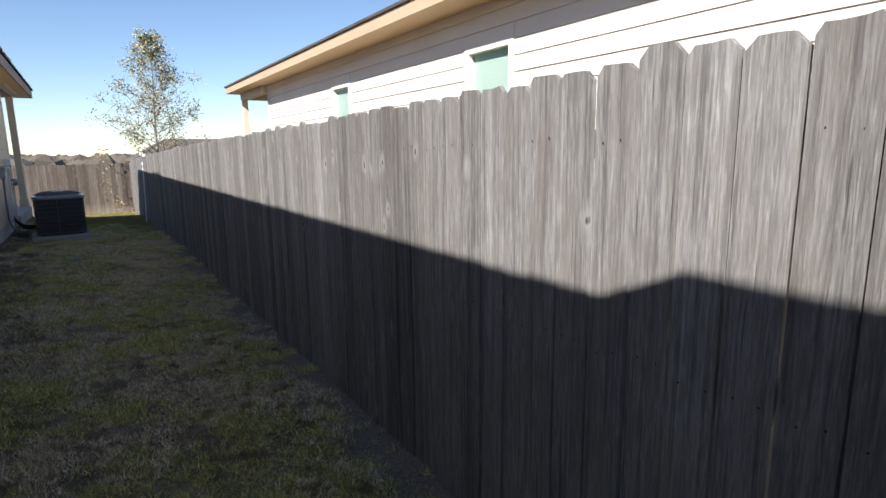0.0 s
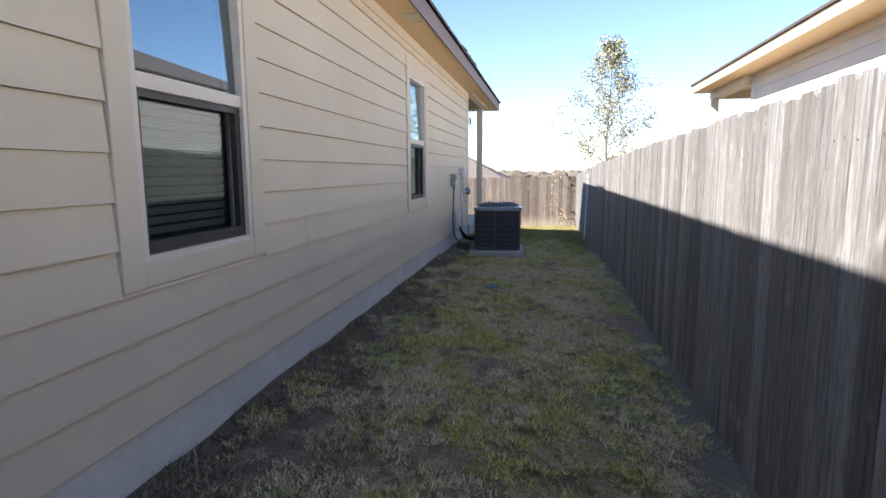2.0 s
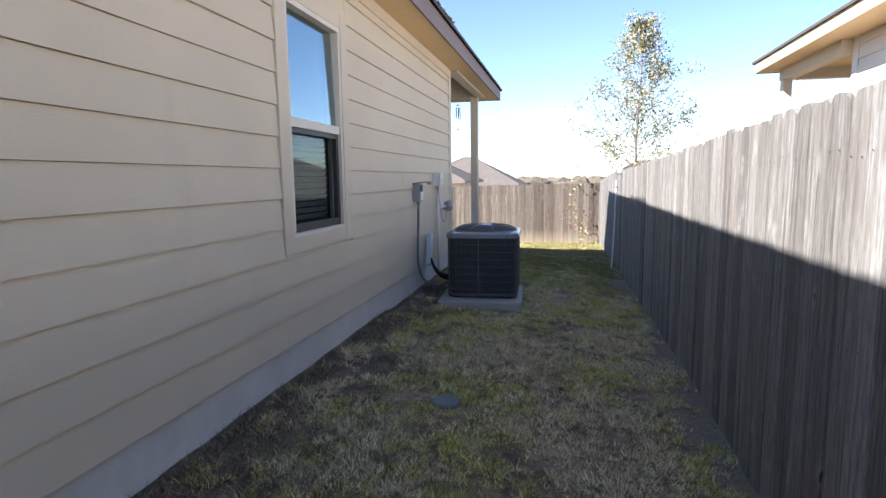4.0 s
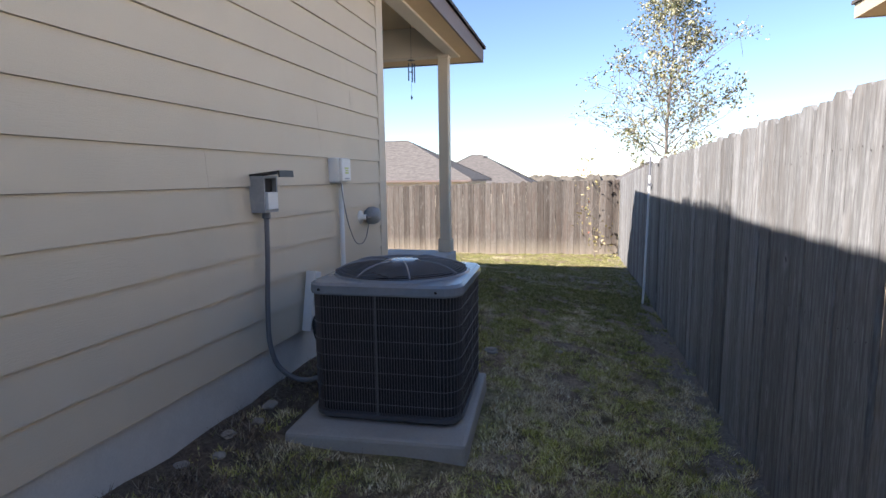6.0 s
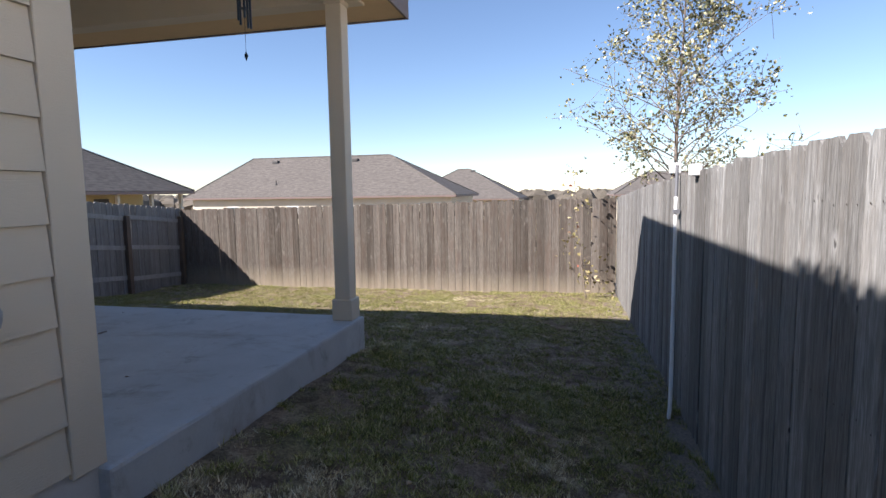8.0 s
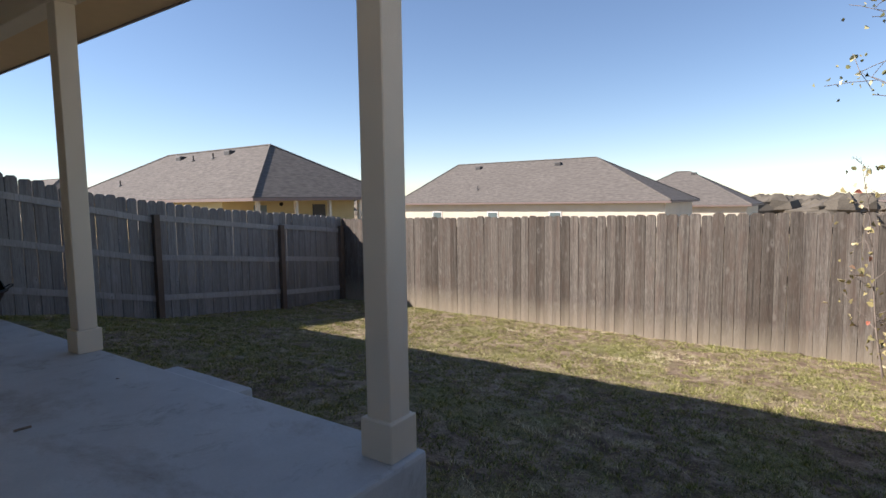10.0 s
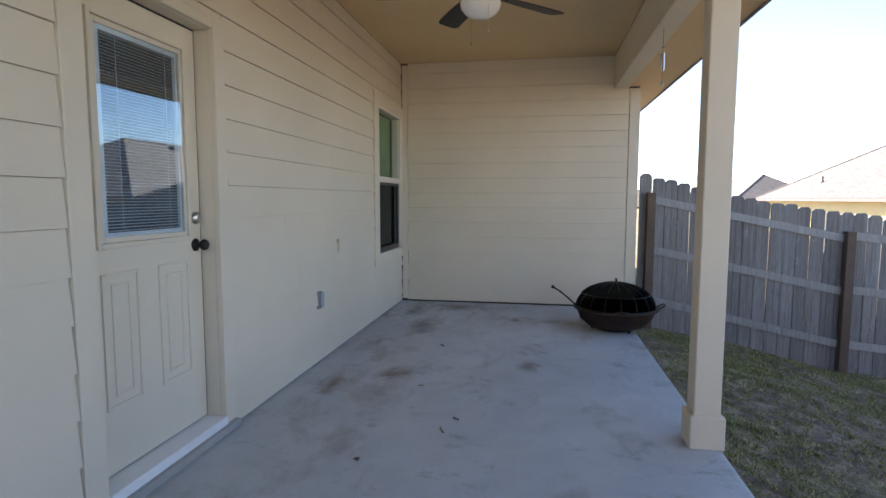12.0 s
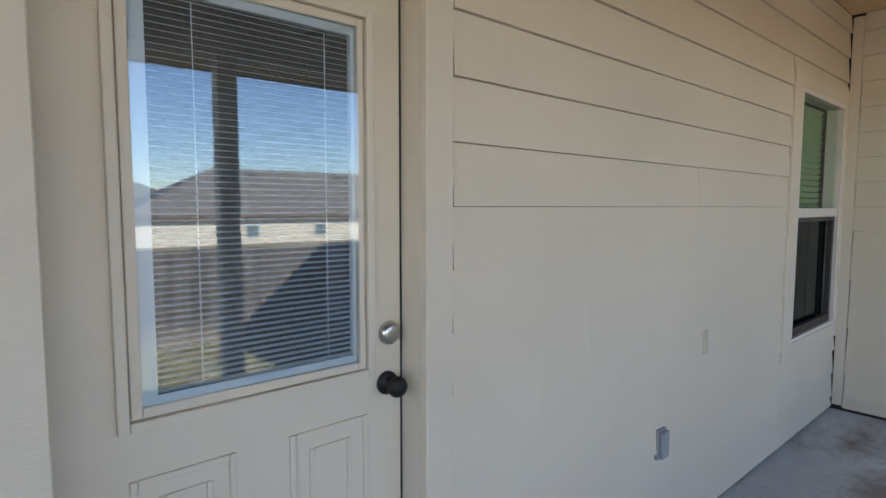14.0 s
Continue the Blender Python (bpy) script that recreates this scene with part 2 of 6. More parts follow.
def shingles(name, c):
    m = Mat(name, 0.9, 0, 0.2)
    w = m.world_coords((1, 1, 1))
    sep = m.node("ShaderNodeSeparateXYZ", Vector=w)
    rows = m.math("FRACT", m.math("MULTIPLY", sep.outputs["Z"], 14.0))
    tab = m.noise(m.world_coords((2.2, 2.2, 14)), 1.0, 2, 0.5)
    fine = m.noise(w, 60, 3)
    broad = m.noise(w, 0.35, 3)
    col = m.ramp(tab, [(0.3, scaled(c, 0.72)), (0.5, c), (0.7, scaled(c, 1.28))])
    col = m.mix(m.ramp(fine, [(0.35, (0.4, 0.4, 0.4)), (0.6, (0, 0, 0))]), col, scaled(c, 0.6))
    col = m.mix(m.ramp(broad, [(0.35, (0.2, 0.2, 0.2)), (0.7, (0, 0, 0))]), col, scaled(c, 0.7))
    col = m.mix(m.ramp(rows, [(0.0, (0.5, 0.5, 0.5)), (0.16, (0, 0, 0))]), col, scaled(c, 0.55))
    m.color(col)
    m.bump(m.math("ADD", rows, tab), 0.4, 0.01)
    return m.m


M_SHINGLE = shingles("brown_shingles", (0.150, 0.132, 0.117))
M_SHINGLE_DARK = shingles("dark_shingles", (0.12, 0.10, 0.09))


def pane(name, tint, gloss, edge=0.8):
    """Window glass: clear with a tint, and a reflection that grows at grazing angles."""
    m = bpy.data.materials.new(name)
    m.use_nodes = True
    nt = m.node_tree
    nt.nodes.clear()
    out = nt.nodes.new("ShaderNodeOutputMaterial")
    mixer = nt.nodes.new("ShaderNodeMixShader")
    tr = nt.nodes.new("ShaderNodeBsdfTransparent")
    gl = nt.nodes.new("ShaderNodeBsdfGlossy")
    fr = nt.nodes.new("ShaderNodeLayerWeight")
    fr.inputs["Blend"].default_value = 0.5
    rise = nt.nodes.new("ShaderNodeMath")
    rise.operation = "POWER"
    rise.inputs[1].default_value = 4.0
    gain = nt.nodes.new("ShaderNodeMath")
    gain.operation = "MULTIPLY"
    gain.inputs[1].default_value = edge
    add = nt.nodes.new("ShaderNodeMath")
    add.operation, add.use_clamp = "ADD", True
    add.inputs[1].default_value = gloss
    tr.inputs[0].default_value = (*tint, 1)
    gl.inputs["Roughness"].default_value = 0.015
    gl.inputs["Color"].default_value = (0.84, 0.95, 1, 1)
    nt.links.new(fr.outputs["Facing"], rise.inputs[0])
    nt.links.new(rise.outputs[0], gain.inputs[0])
    nt.links.new(gain.outputs[0], add.inputs[0])
    nt.links.new(add.outputs[0], mixer.inputs[0])
    nt.links.new(tr.outputs[0], mixer.inputs[1])
    nt.links.new(gl.outputs[0], mixer.inputs[2])
    nt.links.new(mixer.outputs[0], out.inputs[0])
    return m


M_GLASS = pane("window_glass", (0.55, 0.60, 0.60), 0.25)
M_GLASS_DIM = pane("shaded_glass", (0.90, 0.94, 0.90), 0.012, 0.25)
M_GLASS_LOW = pane("screened_glass", (0.72, 0.74, 0.74), 0.055, 0.20)
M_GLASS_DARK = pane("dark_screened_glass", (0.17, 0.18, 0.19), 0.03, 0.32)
M_DOORGLASS = pane("door_glass", (0.88, 0.92, 0.95), 0.10, 0.8)


def ground_mat():
    m = Mat("dormant_lawn_soil", 0.95, 0, 0.1)
    v = m.world_coords()
    a, b, c = m.noise(v, 0.9, 5, 0.6, 0.3), m.noise(v, 5.0, 6, 0.7, 0.5), m.noise(v, 55, 5, 0.75)
    col = m.ramp(b, [(0.30, (0.10, 0.066, 0.046)), (0.50, (0.29, 0.215, 0.15)), (0.68, (0.50, 0.41, 0.285))])
    green = m.ramp(c, [(0.3, (0.10, 0.12, 0.03)), (0.7, (0.34, 0.36, 0.11))])
    col = m.mix(m.ramp(a, [(0.50, (0, 0, 0)), (0.66, (0.6, 0.6, 0.6))]), col, green)
    col = m.mix(m.ramp(c, [(0.35, (0.6, 0.6, 0.6)), (0.55, (0, 0, 0))]), col, (0.035, 0.026, 0.018))
    # the bare bed of dark soil along the house
    x = m.node("ShaderNodeSeparateXYZ", Vector=v).outputs["X"]
    bed = m.math("ADD", x, m.math("MULTIPLY", m.math("ADD", a, b), 0.75))
    inside = m.math("MULTIPLY", m.math("GREATER_THAN", x, -0.55), m.math("LESS_THAN", m.node("ShaderNodeSeparateXYZ", Vector=v).outputs["Y"], 10.9))
    bare = m.math("MULTIPLY", inside, m.ramp(bed, [(0.42, (0.8, 0.8, 0.8)), (0.80, (0, 0, 0))]))
    col = m.mix(bare, col, m.ramp(c, [(0.3, (0.06, 0.045, 0.036)), (0.7, (0.22, 0.172, 0.135))]))
    strip = m.math("ADD", x, m.math("MULTIPLY", m.math("SUBTRACT", b, 0.5), 0.5))
    foot = m.math("MULTIPLY", m.math("LESS_THAN", x, 2.1), m.ramp(m.math("SUBTRACT", strip, 1.0), [(0.60, (0, 0, 0)), (0.80, (0.85, 0.85, 0.85))]))
    col = m.mix(foot, col, m.ramp(c, [(0.3, (0.14, 0.112, 0.09)), (0.7, (0.38, 0.32, 0.265))]))
    m.color(col)
    m.bump(m.math("ADD", m.math("MULTIPLY", b, 0.5), c), 0.9, 0.02)
    return m.m


M_GROUND = ground_mat()


def blades_mat():
    m = Mat("grass_blades", 0.8, 0, 0.2)
    v = m.world_coords()
    a = m.noise(v, 1.3, 5, 0.6, 0.3)
    r = m.island()
    dry = m.ramp(r, [(0.0, (0.30, 0.215, 0.125)), (0.5, (0.74, 0.62, 0.39)), (1.0, (0.92, 0.85, 0.63))])
    green = m.ramp(r, [(0.0, (0.22, 0.22, 0.05)), (0.55, (0.56, 0.55, 0.15)), (1.0, (0.88, 0.80, 0.40))])
    b = m.noise(v, 6.5, 4, 0.6, 0.4)
    both = m.math("ADD", m.math("MULTIPLY", a, 0.6), m.math("MULTIPLY", b, 0.4))
    # the back lawn is greener than the side strip, and darkened to deepen its shade
    back = m.math("MULTIPLY", m.math("SUBTRACT", m.node("ShaderNodeSeparateXYZ", Vector=v).outputs["Y"], 9.0), 0.25)
    lush_shade = m.ramp(m.math("ADD", back, m.math("MULTIPLY", b, 0.4)), [(0.3, (0, 0, 0)), (1.0, (0.85, 0.85, 0.85))])
    rich_shaded = m.ramp(r, [(0.0, (0.045, 0.06, 0.013)), (0.5, (0.17, 0.185, 0.04)), (0.85, (0.36, 0.33, 0.12)), (1.0, (0.62, 0.51, 0.29))])
    green = m.mix(lush_shade, green, rich_shaded)
    both = m.math("ADD", both, m.math("MULTIPLY", lush_shade, 0.12))
    col = m.mix(m.ramp(both, [(0.47, (0, 0, 0)), (0.54, (0.95, 0.95, 0.95))]), dry, green)
    # withered brown clumps
    clump = m.noise(m.world_coords((1.0, 1.0, 0.0)), 5.2, 4, 0.6, 0.3)
    m.color(m.mix(m.ramp(clump, [(0.57, (0, 0, 0)), (0.66, (0.75, 0.75, 0.75))]), col, (0.12, 0.082, 0.052)))
    return m.m


M_BLADES = blades_mat()


def leaf_mat(name, stops):
    m = Mat(name, 0.6, 0, 0.3)
    m.color(m.ramp(m.island(), stops))
    return m.m


M_LEAF = leaf_mat("autumn_leaves", [(0.0, (0.04, 0.046, 0.02)), (0.4, (0.15, 0.15, 0.06)), (0.7, (0.38, 0.35, 0.18)), (1.0, (0.70, 0.65, 0.44))])
M_LEAF2 = leaf_mat("sapling_leaves", [(0.0, (0.10, 0.09, 0.03)), (0.5, (0.34, 0.28, 0.12)), (0.9, (0.50, 0.42, 0.26)), (1.0, (0.42, 0.12, 0.08))])
M_DEADLEAF = leaf_mat("fallen_leaves", [(0.0, (0.06, 0.035, 0.02)), (0.6, (0.20, 0.12, 0.06)), (1.0, (0.36, 0.27, 0.16))])
M_WOODS = plain("far_woods", (0.12, 0.10, 0.075), 0.95, grain=0.6, vary=0.5, bump=0.0)


# ---------- mesh helpers ----------
def box(bm, x0, x1, y0, y1, z0, z1):
    v = [bm.verts.new((x, y, z)) for z in (z0, z1) for y in (y0, y1) for x in (x0, x1)]
    for f in ((0, 2, 3, 1), (4, 5, 7, 6), (0, 1, 5, 4), (2, 6, 7, 3), (0, 4, 6, 2), (1, 3, 7, 5)):
        bm.faces.new([v[i] for i in f])


def mapped(bm, P, u0, u1, n0, n1, z0, z1):
    """A box in a wall's own directions: u along it, n out of it."""
    v = [bm.verts.new(P(u, n, z)) for z in (z0, z1) for n in (n0, n1) for u in (u0, u1)]
    for f in ((0, 2, 3, 1), (4, 5, 7, 6), (0, 1, 5, 4), (2, 6, 7, 3), (0, 4, 6, 2), (1, 3, 7, 5)):
        bm.faces.new([v[i] for i in f])


def rounded(bm, width=0.006, segments=2):
    bmesh.ops.recalc_face_normals(bm, faces=bm.faces)
    bmesh.ops.bevel(bm, geom=list(bm.edges), offset=width, segments=segments, affect="EDGES", profile=0.6)
    return bm


def lathe(bm, profile, seg=24, m=None):
    m = m or Matrix()
    rings = []
    for r, h in profile:
        if r < 1e-6:
            rings.append([bm.verts.new(m @ Vector((0, 0, h)))])
        else:
            rings.append([bm.verts.new(m @ Vector((r * math.cos(2 * math.pi * i / seg), r * math.sin(2 * math.pi * i / seg), h))) for i in range(seg)])
    for a, b in zip(rings, rings[1:]):
        for i in range(seg):
            j = (i + 1) % seg
            loop = [a[i % len(a)], a[j % len(a)], b[j % len(b)], b[i % len(b)]]
            loop = list(dict.fromkeys(loop))
            if len(loop) > 2:
                bm.faces.new(loop)


def tube(bm, path, r, seg=8, close=False, radii=None):
    """A round bar along a path of points."""
    pts = [Vector(p) for p in path]
    rings = []
    n = len(pts)
    for i, p in enumerate(pts):
        if close:
            d = pts[(i + 1) % n] - pts[i - 1]
        else:
            d = pts[min(i + 1, n - 1)] - pts[max(i - 1, 0)]
        d.normalize()
        a = d.orthogonal() if abs(d.z) > 0.95 else d.cross(Vector((0, 0, 1)))
        a.normalize()
        b = d.cross(a)
        rr = radii[i] if radii else r
        rings.append([bm.verts.new(p + (a * math.cos(2 * math.pi * k / seg) + b * math.sin(2 * math.pi * k / seg)) * rr) for k in range(seg)])
    pairs = list(zip(rings, rings[1:])) + ([(rings[-1], rings[0])] if close else [])
    for s, t in pairs:
        for k in range(seg):
            bm.faces.new((s[k], s[(k + 1) % seg], t[(k + 1) % seg], t[k]))
    if not close:
        bm.faces.new(rings[0][::-1])
        bm.faces.new(rings[-1])


def curve_pts(ctrl, n=8):
    """Catmull-Rom points through the control points."""
    c = [Vector(p) for p in ctrl]
    c = [c[0]] + c + [c[-1]]
    out = []
    for i in range(1, len(c) - 2):
        for k in range(n):
            t = k / n
            p0, p1, p2, p3 = c[i - 1], c[i], c[i + 1], c[i + 2]
            out.append(0.5 * ((2 * p1) + (p2 - p0) * t + (2 * p0 - 5 * p1 + 4 * p2 - p3) * t * t + (3 * p1 - p0 - 3 * p2 + p3) * t ** 3))
    out.append(c[-2])
    return out


def to_mesh(name, bm, material, smooth=False):
    bmesh.ops.recalc_face_normals(bm, faces=bm.faces)
    me = bpy.data.meshes.new(name)
    bm.to_mesh(me)
    bm.free()
    me.materials.append(material)
    if smooth:
        for p in me.polygons:
            p.use_smooth = True
    return me


def part(name, bm, material, parent, label="", smooth=False, kind=""):
    """Links a bmesh as one mesh object under a thing or a part (world coordinates)."""
    ob = new(name, to_mesh(name, bm, material, smooth))
    if parent is not None:
        ob.parent = parent
        ob.matrix_parent_inverse = parent.matrix_world.inverted() if parent.parent is None else Matrix()
    return tagged(ob, label, kind=kind)


def piece(name, me, parent, m):
    """One of many alike pieces on a shared mesh."""
    ob = new(name, me)
    ob.parent = parent
    ob.matrix_basis = m
    return ob


def thing(name, label, category, at=(0, 0, 0), group="", kind=""):
    ob = new(name)
    ob.location = at
    ob.empty_display_size = 0.1
    ob.matrix_world = Matrix.Translation(at)
    return tagged(ob, label, category, group, kind)


def structure(name, bm, material, label, category, smooth=False):
    return tagged(new(name, to_mesh(name, bm, material, smooth)), label, category, kind="structure")


def from_arrays(name, verts, faces, material):
    me = bpy.data.meshes.new(name)
    me.from_pydata(verts, [], faces)
    me.materials.append(material)
    me.update()
    return me


def lerp_table(table, x):
    return float(np.interp(x, [a for a, _ in table], [b for _, b in table]))


def smooth01(t):
    t = min(1.0, max(0.0, t))
    return t * t * (3 - 2 * t)


# ---------- the ground ----------
FENCE_X, BACK_Y, WALL_X, PATIO_Y, END_X = 1.985, 19.25, -0.52, 10.85, -7.22
SLAB_Z, SLAB_Y, SOFFIT_Z, EXPOSE = 0.485, 13.45, 3.02, 0.178
G_FENCE = [(-8, 0.11), (0, 0.10), (4, 0.08), (7.5, 0.10), (10.2, 0.02), (12.6, -0.05), (14.4, -0.09), (16.1, -0.19), (19.2, -0.32), (30, -0.75), (57, -1.3), (90, -2.4), (400, -6)]
G_HOUSE = [(-8, 0.31), (8, 0.32), (10.8, 0.30), (13.0, 0.24), (13.6, 0.20), (15, 0.02), (17, -0.25), (19.4, -0.38), (30, -0.75), (57, -1.3), (90, -2.4), (400, -6)]
G_LEFT = [(-8, 0.38), (13, 0.38), (14.7, 0.12), (15.8, -0.15), (18.1, -0.39), (19.7, -0.45), (30, -0.75), (57, -1.3), (90, -2.4), (400, -6)]


def ground(x, y):
    f, h, l = lerp_table(G_FENCE, y), lerp_table(G_HOUSE, y), lerp_table(G_LEFT, y)
    if x >= WALL_X:
        k = min(1.0, (x - WALL_X) / (FENCE_X - WALL_X))
        z = h + (f - h) * (0.55 * k + 0.45 * smooth01(k))
    else:
        k = min(1.0, (WALL_X - x) / (WALL_X + 6.95))
        z = h + (l - h) * k
    near = -9 < x < 4 and -9 < y < 24
    z -= 0.055 * math.exp(-((x + 0.12) / 0.42) ** 2 - ((y - 8.35) / 0.55) ** 2)
    if near and -0.6 < x < 0.1 and y < 10.8:
        z += 0.022 * noise.noise((3.1, y * 0.9, 0.4)) + 0.020 * noise.noise((7.7, y * 3.2, 0.4))
    return z + (0.018 * noise.noise((x * 1.3, y * 1.3, 0.2)) + 0.010 * noise.noise((x * 4.1, y * 4.1, 1.7)) if near else 0.0)


def build_ground():
    xs = np.concatenate([[-3000, -900, -300, -120, -60, -30, -15, -9.5], np.arange(-8, 2.31, 0.12), [3, 4, 6, 10, 20, 40, 90, 300, 900, 3000]])
    ys = np.concatenate([[-3000, -600, -100, -30, -12], np.arange(-6, 20.1, 0.12), [21, 23, 26, 30, 36, 45, 57, 70, 90, 140, 250, 400, 900, 3000]])
    verts = [(x, y, ground(x, y)) for y in ys for x in xs]
    n = len(xs)
    faces = [(j * n + i, j * n + i + 1, (j + 1) * n + i + 1, (j + 1) * n + i) for j in range(len(ys) - 1) for i in range(n - 1)]
    me = from_arrays("ground", verts, faces, M_GROUND)
    for p in me.polygons:
        p.use_smooth = True
    tagged(new("ground", me), "patchy dormant lawn with bare brown soil", "lawn", kind="structure")


build_ground()


# ---------- house walls ----------
def side_P(u, n, z):
    return (WALL_X + n, u, z)


def patio_P(u, n, z):
    return (u, PATIO_Y + n, z)


def end_P(u, n, z):
    return (END_X + n, u, z)


NB_X = 4.85


def nb_P(u, n, z):
    return (NB_X - n, u, z)


def wall_with_openings(name, P, u0, u1, z0, z1, openings, depth, material, label):
    """A thick wall with holes through it; the siding lies on its outer face."""
    bm = bmesh.new()
    us = sorted({u0, u1, *[v for o in openings for v in o[:2]]})
    for a, b in zip(us, us[1:]):
        cuts = sorted((o[2], o[3]) for o in openings if o[0] <= a + 1e-6 and o[1] >= b - 1e-6)
        z = z0
        for lo, hi in cuts + [(z1, z1)]:
            if lo > z + 1e-6:
                mapped(bm, P, a, b, -depth, -0.02, z, lo)
            z = hi
    return structure(name, bm, material, label, "wall")


def lay_siding(wall, P, u0, u1, z0, z1, first, openings, material, rng, reach=3.66):
    """Lap planks, each a piece of its own, cut round the openings."""
    k = -1
    while first + EXPOSE * k < z1:
        lo, hi = max(z0, first + EXPOSE * k), min(z1, first + EXPOSE * (k + 1) - 0.002)
        k += 1
        if hi - lo < 0.03:
            continue
        spans = [(u0, u1, lo, hi)]
        for a, b, c, d in openings:
            nxt = []
            for s in spans:
                if s[1] <= a or s[0] >= b or s[3] <= c or s[2] >= d:
                    nxt.append(s)
                    continue
                if s[0] < a:
                    nxt.append((s[0], a, s[2], s[3]))
                if s[1] > b:
                    nxt.append((b, s[1], s[2], s[3]))
                if s[2] < c - 0.012:
                    nxt.append((max(a, s[0]), min(b, s[1]), s[2], c))
                if s[3] > d + 0.012:
                    nxt.append((max(a, s[0]), min(b, s[1]), d, s[3]))
            spans = nxt
        for a, b, c, d in spans:
            joints = [a]
            j = u0 + rng.uniform(0.2, 1.0) * reach
            while j < b - 0.3:
                if j > a + 0.3:
                    joints.append(j)
                j += reach
            joints.append(b)
            for s, t in zip(joints, joints[1:]):
                bm = bmesh.new()
                out = rng.uniform(-0.0012, 0.0012)
                full = (d - c) / (EXPOSE + 0.012)
                ring = [(0.0085 + out, c), (-0.018, c), (-0.018, d), (-0.005 + out, d)]
                gap = [0.0003 if abs(e - j) < 1e-6 and j not in (a, b) else rng.uniform(0.001, 0.007) for e, j in ((s, s), (t, t))]
                v = [[bm.verts.new(P(u, n, z)) for n, z in ring] for u in (s + gap[0], t - gap[1])]
                for i in range(4):
                    bm.faces.new((v[0][i], v[0][(i + 1) % 4], v[1][(i + 1) % 4], v[1][i]))
                bm.faces.new(v[0][::-1])
                bm.faces.new(v[1])
                part("plank", bm, material, wall)


def board(name, P, u0, u1, n0, n1, z0, z1, parent, material=M_TRIM, label=""):
    bm = bmesh.new()
    mapped(bm, P, u0, u1, n0, n1, z0, z1)
    rounded(bm, 0.003, 1)
    return part(name, bm, material, parent, label)


rng = random.Random(4)
W1, W2 = (1.95, 2.76, 1.18, 2.60), (6.19, 6.99, 1.18, 2.60)
SIDE_OPEN = [W1, W2]
SIDE_TRIM = [(a - 0.12, b + 0.12, c - 0.10, d + 0.10) for a, b, c, d in SIDE_OPEN]
wall_side = wall_with_openings("wall_side", side_P, -7.0, PATIO_Y - 0.14, 0.50, SOFFIT_Z + 0.1, SIDE_OPEN, 0.14, M_SHEATH, "tan lap-sided house wall above a concrete foundation")
DOOR = (-3.295, -2.400, 0.56, 2.640)
PWIN = (-7.165, -6.215, 1.14, 2.73)
wall_patio = wall_with_openings("wall_patio", patio_P, END_X, WALL_X - 0.02, 0.40, 3.46, [DOOR, PWIN], 0.14, M_SHEATH, "tan lap-sided back wall under the porch")
wall_end = wall_with_openings("wall_end", end_P, PATIO_Y - 0.1, 13.62, 0.40, 3.46, [], 0.14, M_SHEATH, "tan lap-sided wall at the porch's end")
bm = bmesh.new()
box(bm, END_X - 9, END_X - 0.02, 13.48, 13.62, 0.0, 3.0)
structure("wall_wing", bm, M_SIDING, "tan rear wall of the house wing", "wall")
bm = bmesh.new()
box(bm, -7.0 - 9.3, WALL_X - 0.012, -7.0, PATIO_Y - 0.012, -0.3, 0.525)
box(bm, END_X - 9, END_X - 0.012, PATIO_Y - 0.2, 13.60, -0.3, 0.40)
structure("foundation", bm, M_FOUND, "grey concrete house foundation", "foundation")
bm = bmesh.new()
box(bm, -16.3, WALL_X - 0.14, -7.0, -6.86, 0.5, 3.0)
structure("wall_front", bm, M_SIDING, "tan house wall at the far end", "wall")

# rooms behind the windows, their dimness put into a dark wall colour
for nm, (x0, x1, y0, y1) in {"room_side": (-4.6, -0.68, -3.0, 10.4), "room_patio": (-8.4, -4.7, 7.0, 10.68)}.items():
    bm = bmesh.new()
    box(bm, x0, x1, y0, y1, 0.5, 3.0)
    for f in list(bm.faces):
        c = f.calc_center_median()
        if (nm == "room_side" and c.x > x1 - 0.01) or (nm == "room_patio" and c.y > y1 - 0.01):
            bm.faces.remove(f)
    structure(nm, bm, M_INSIDE, "room behind a window, coloured dark to look unlit", "room")


def corner_board(name, P, u0, u1, z0, z1, wall):
    return board(name, P, u0, u1, -0.02, 0.008, z0, z1, wall)


corner_board("corner_board", side_P, PATIO_Y - 0.14, PATIO_Y + 0.008, 0.50, SOFFIT_Z, wall_side)
corner_board("corner_board", patio_P, WALL_X - 0.10, WALL_X, SLAB_Z + 0.02, 3.35, wall_patio)
corner_board("corner_board", end_P, 13.515, 13.63, 0.44, 3.0, wall_end)
corner_board("corner_board", end_P, PATIO_Y + 0.01, PATIO_Y + 0.075, SLAB_Z + 0.03, 3.35, wall_end)
board("frieze_board", side_P, -7.0, PATIO_Y - 0.145, -0.02, 0.010, SOFFIT_Z - 0.10, SOFFIT_Z, wall_side)


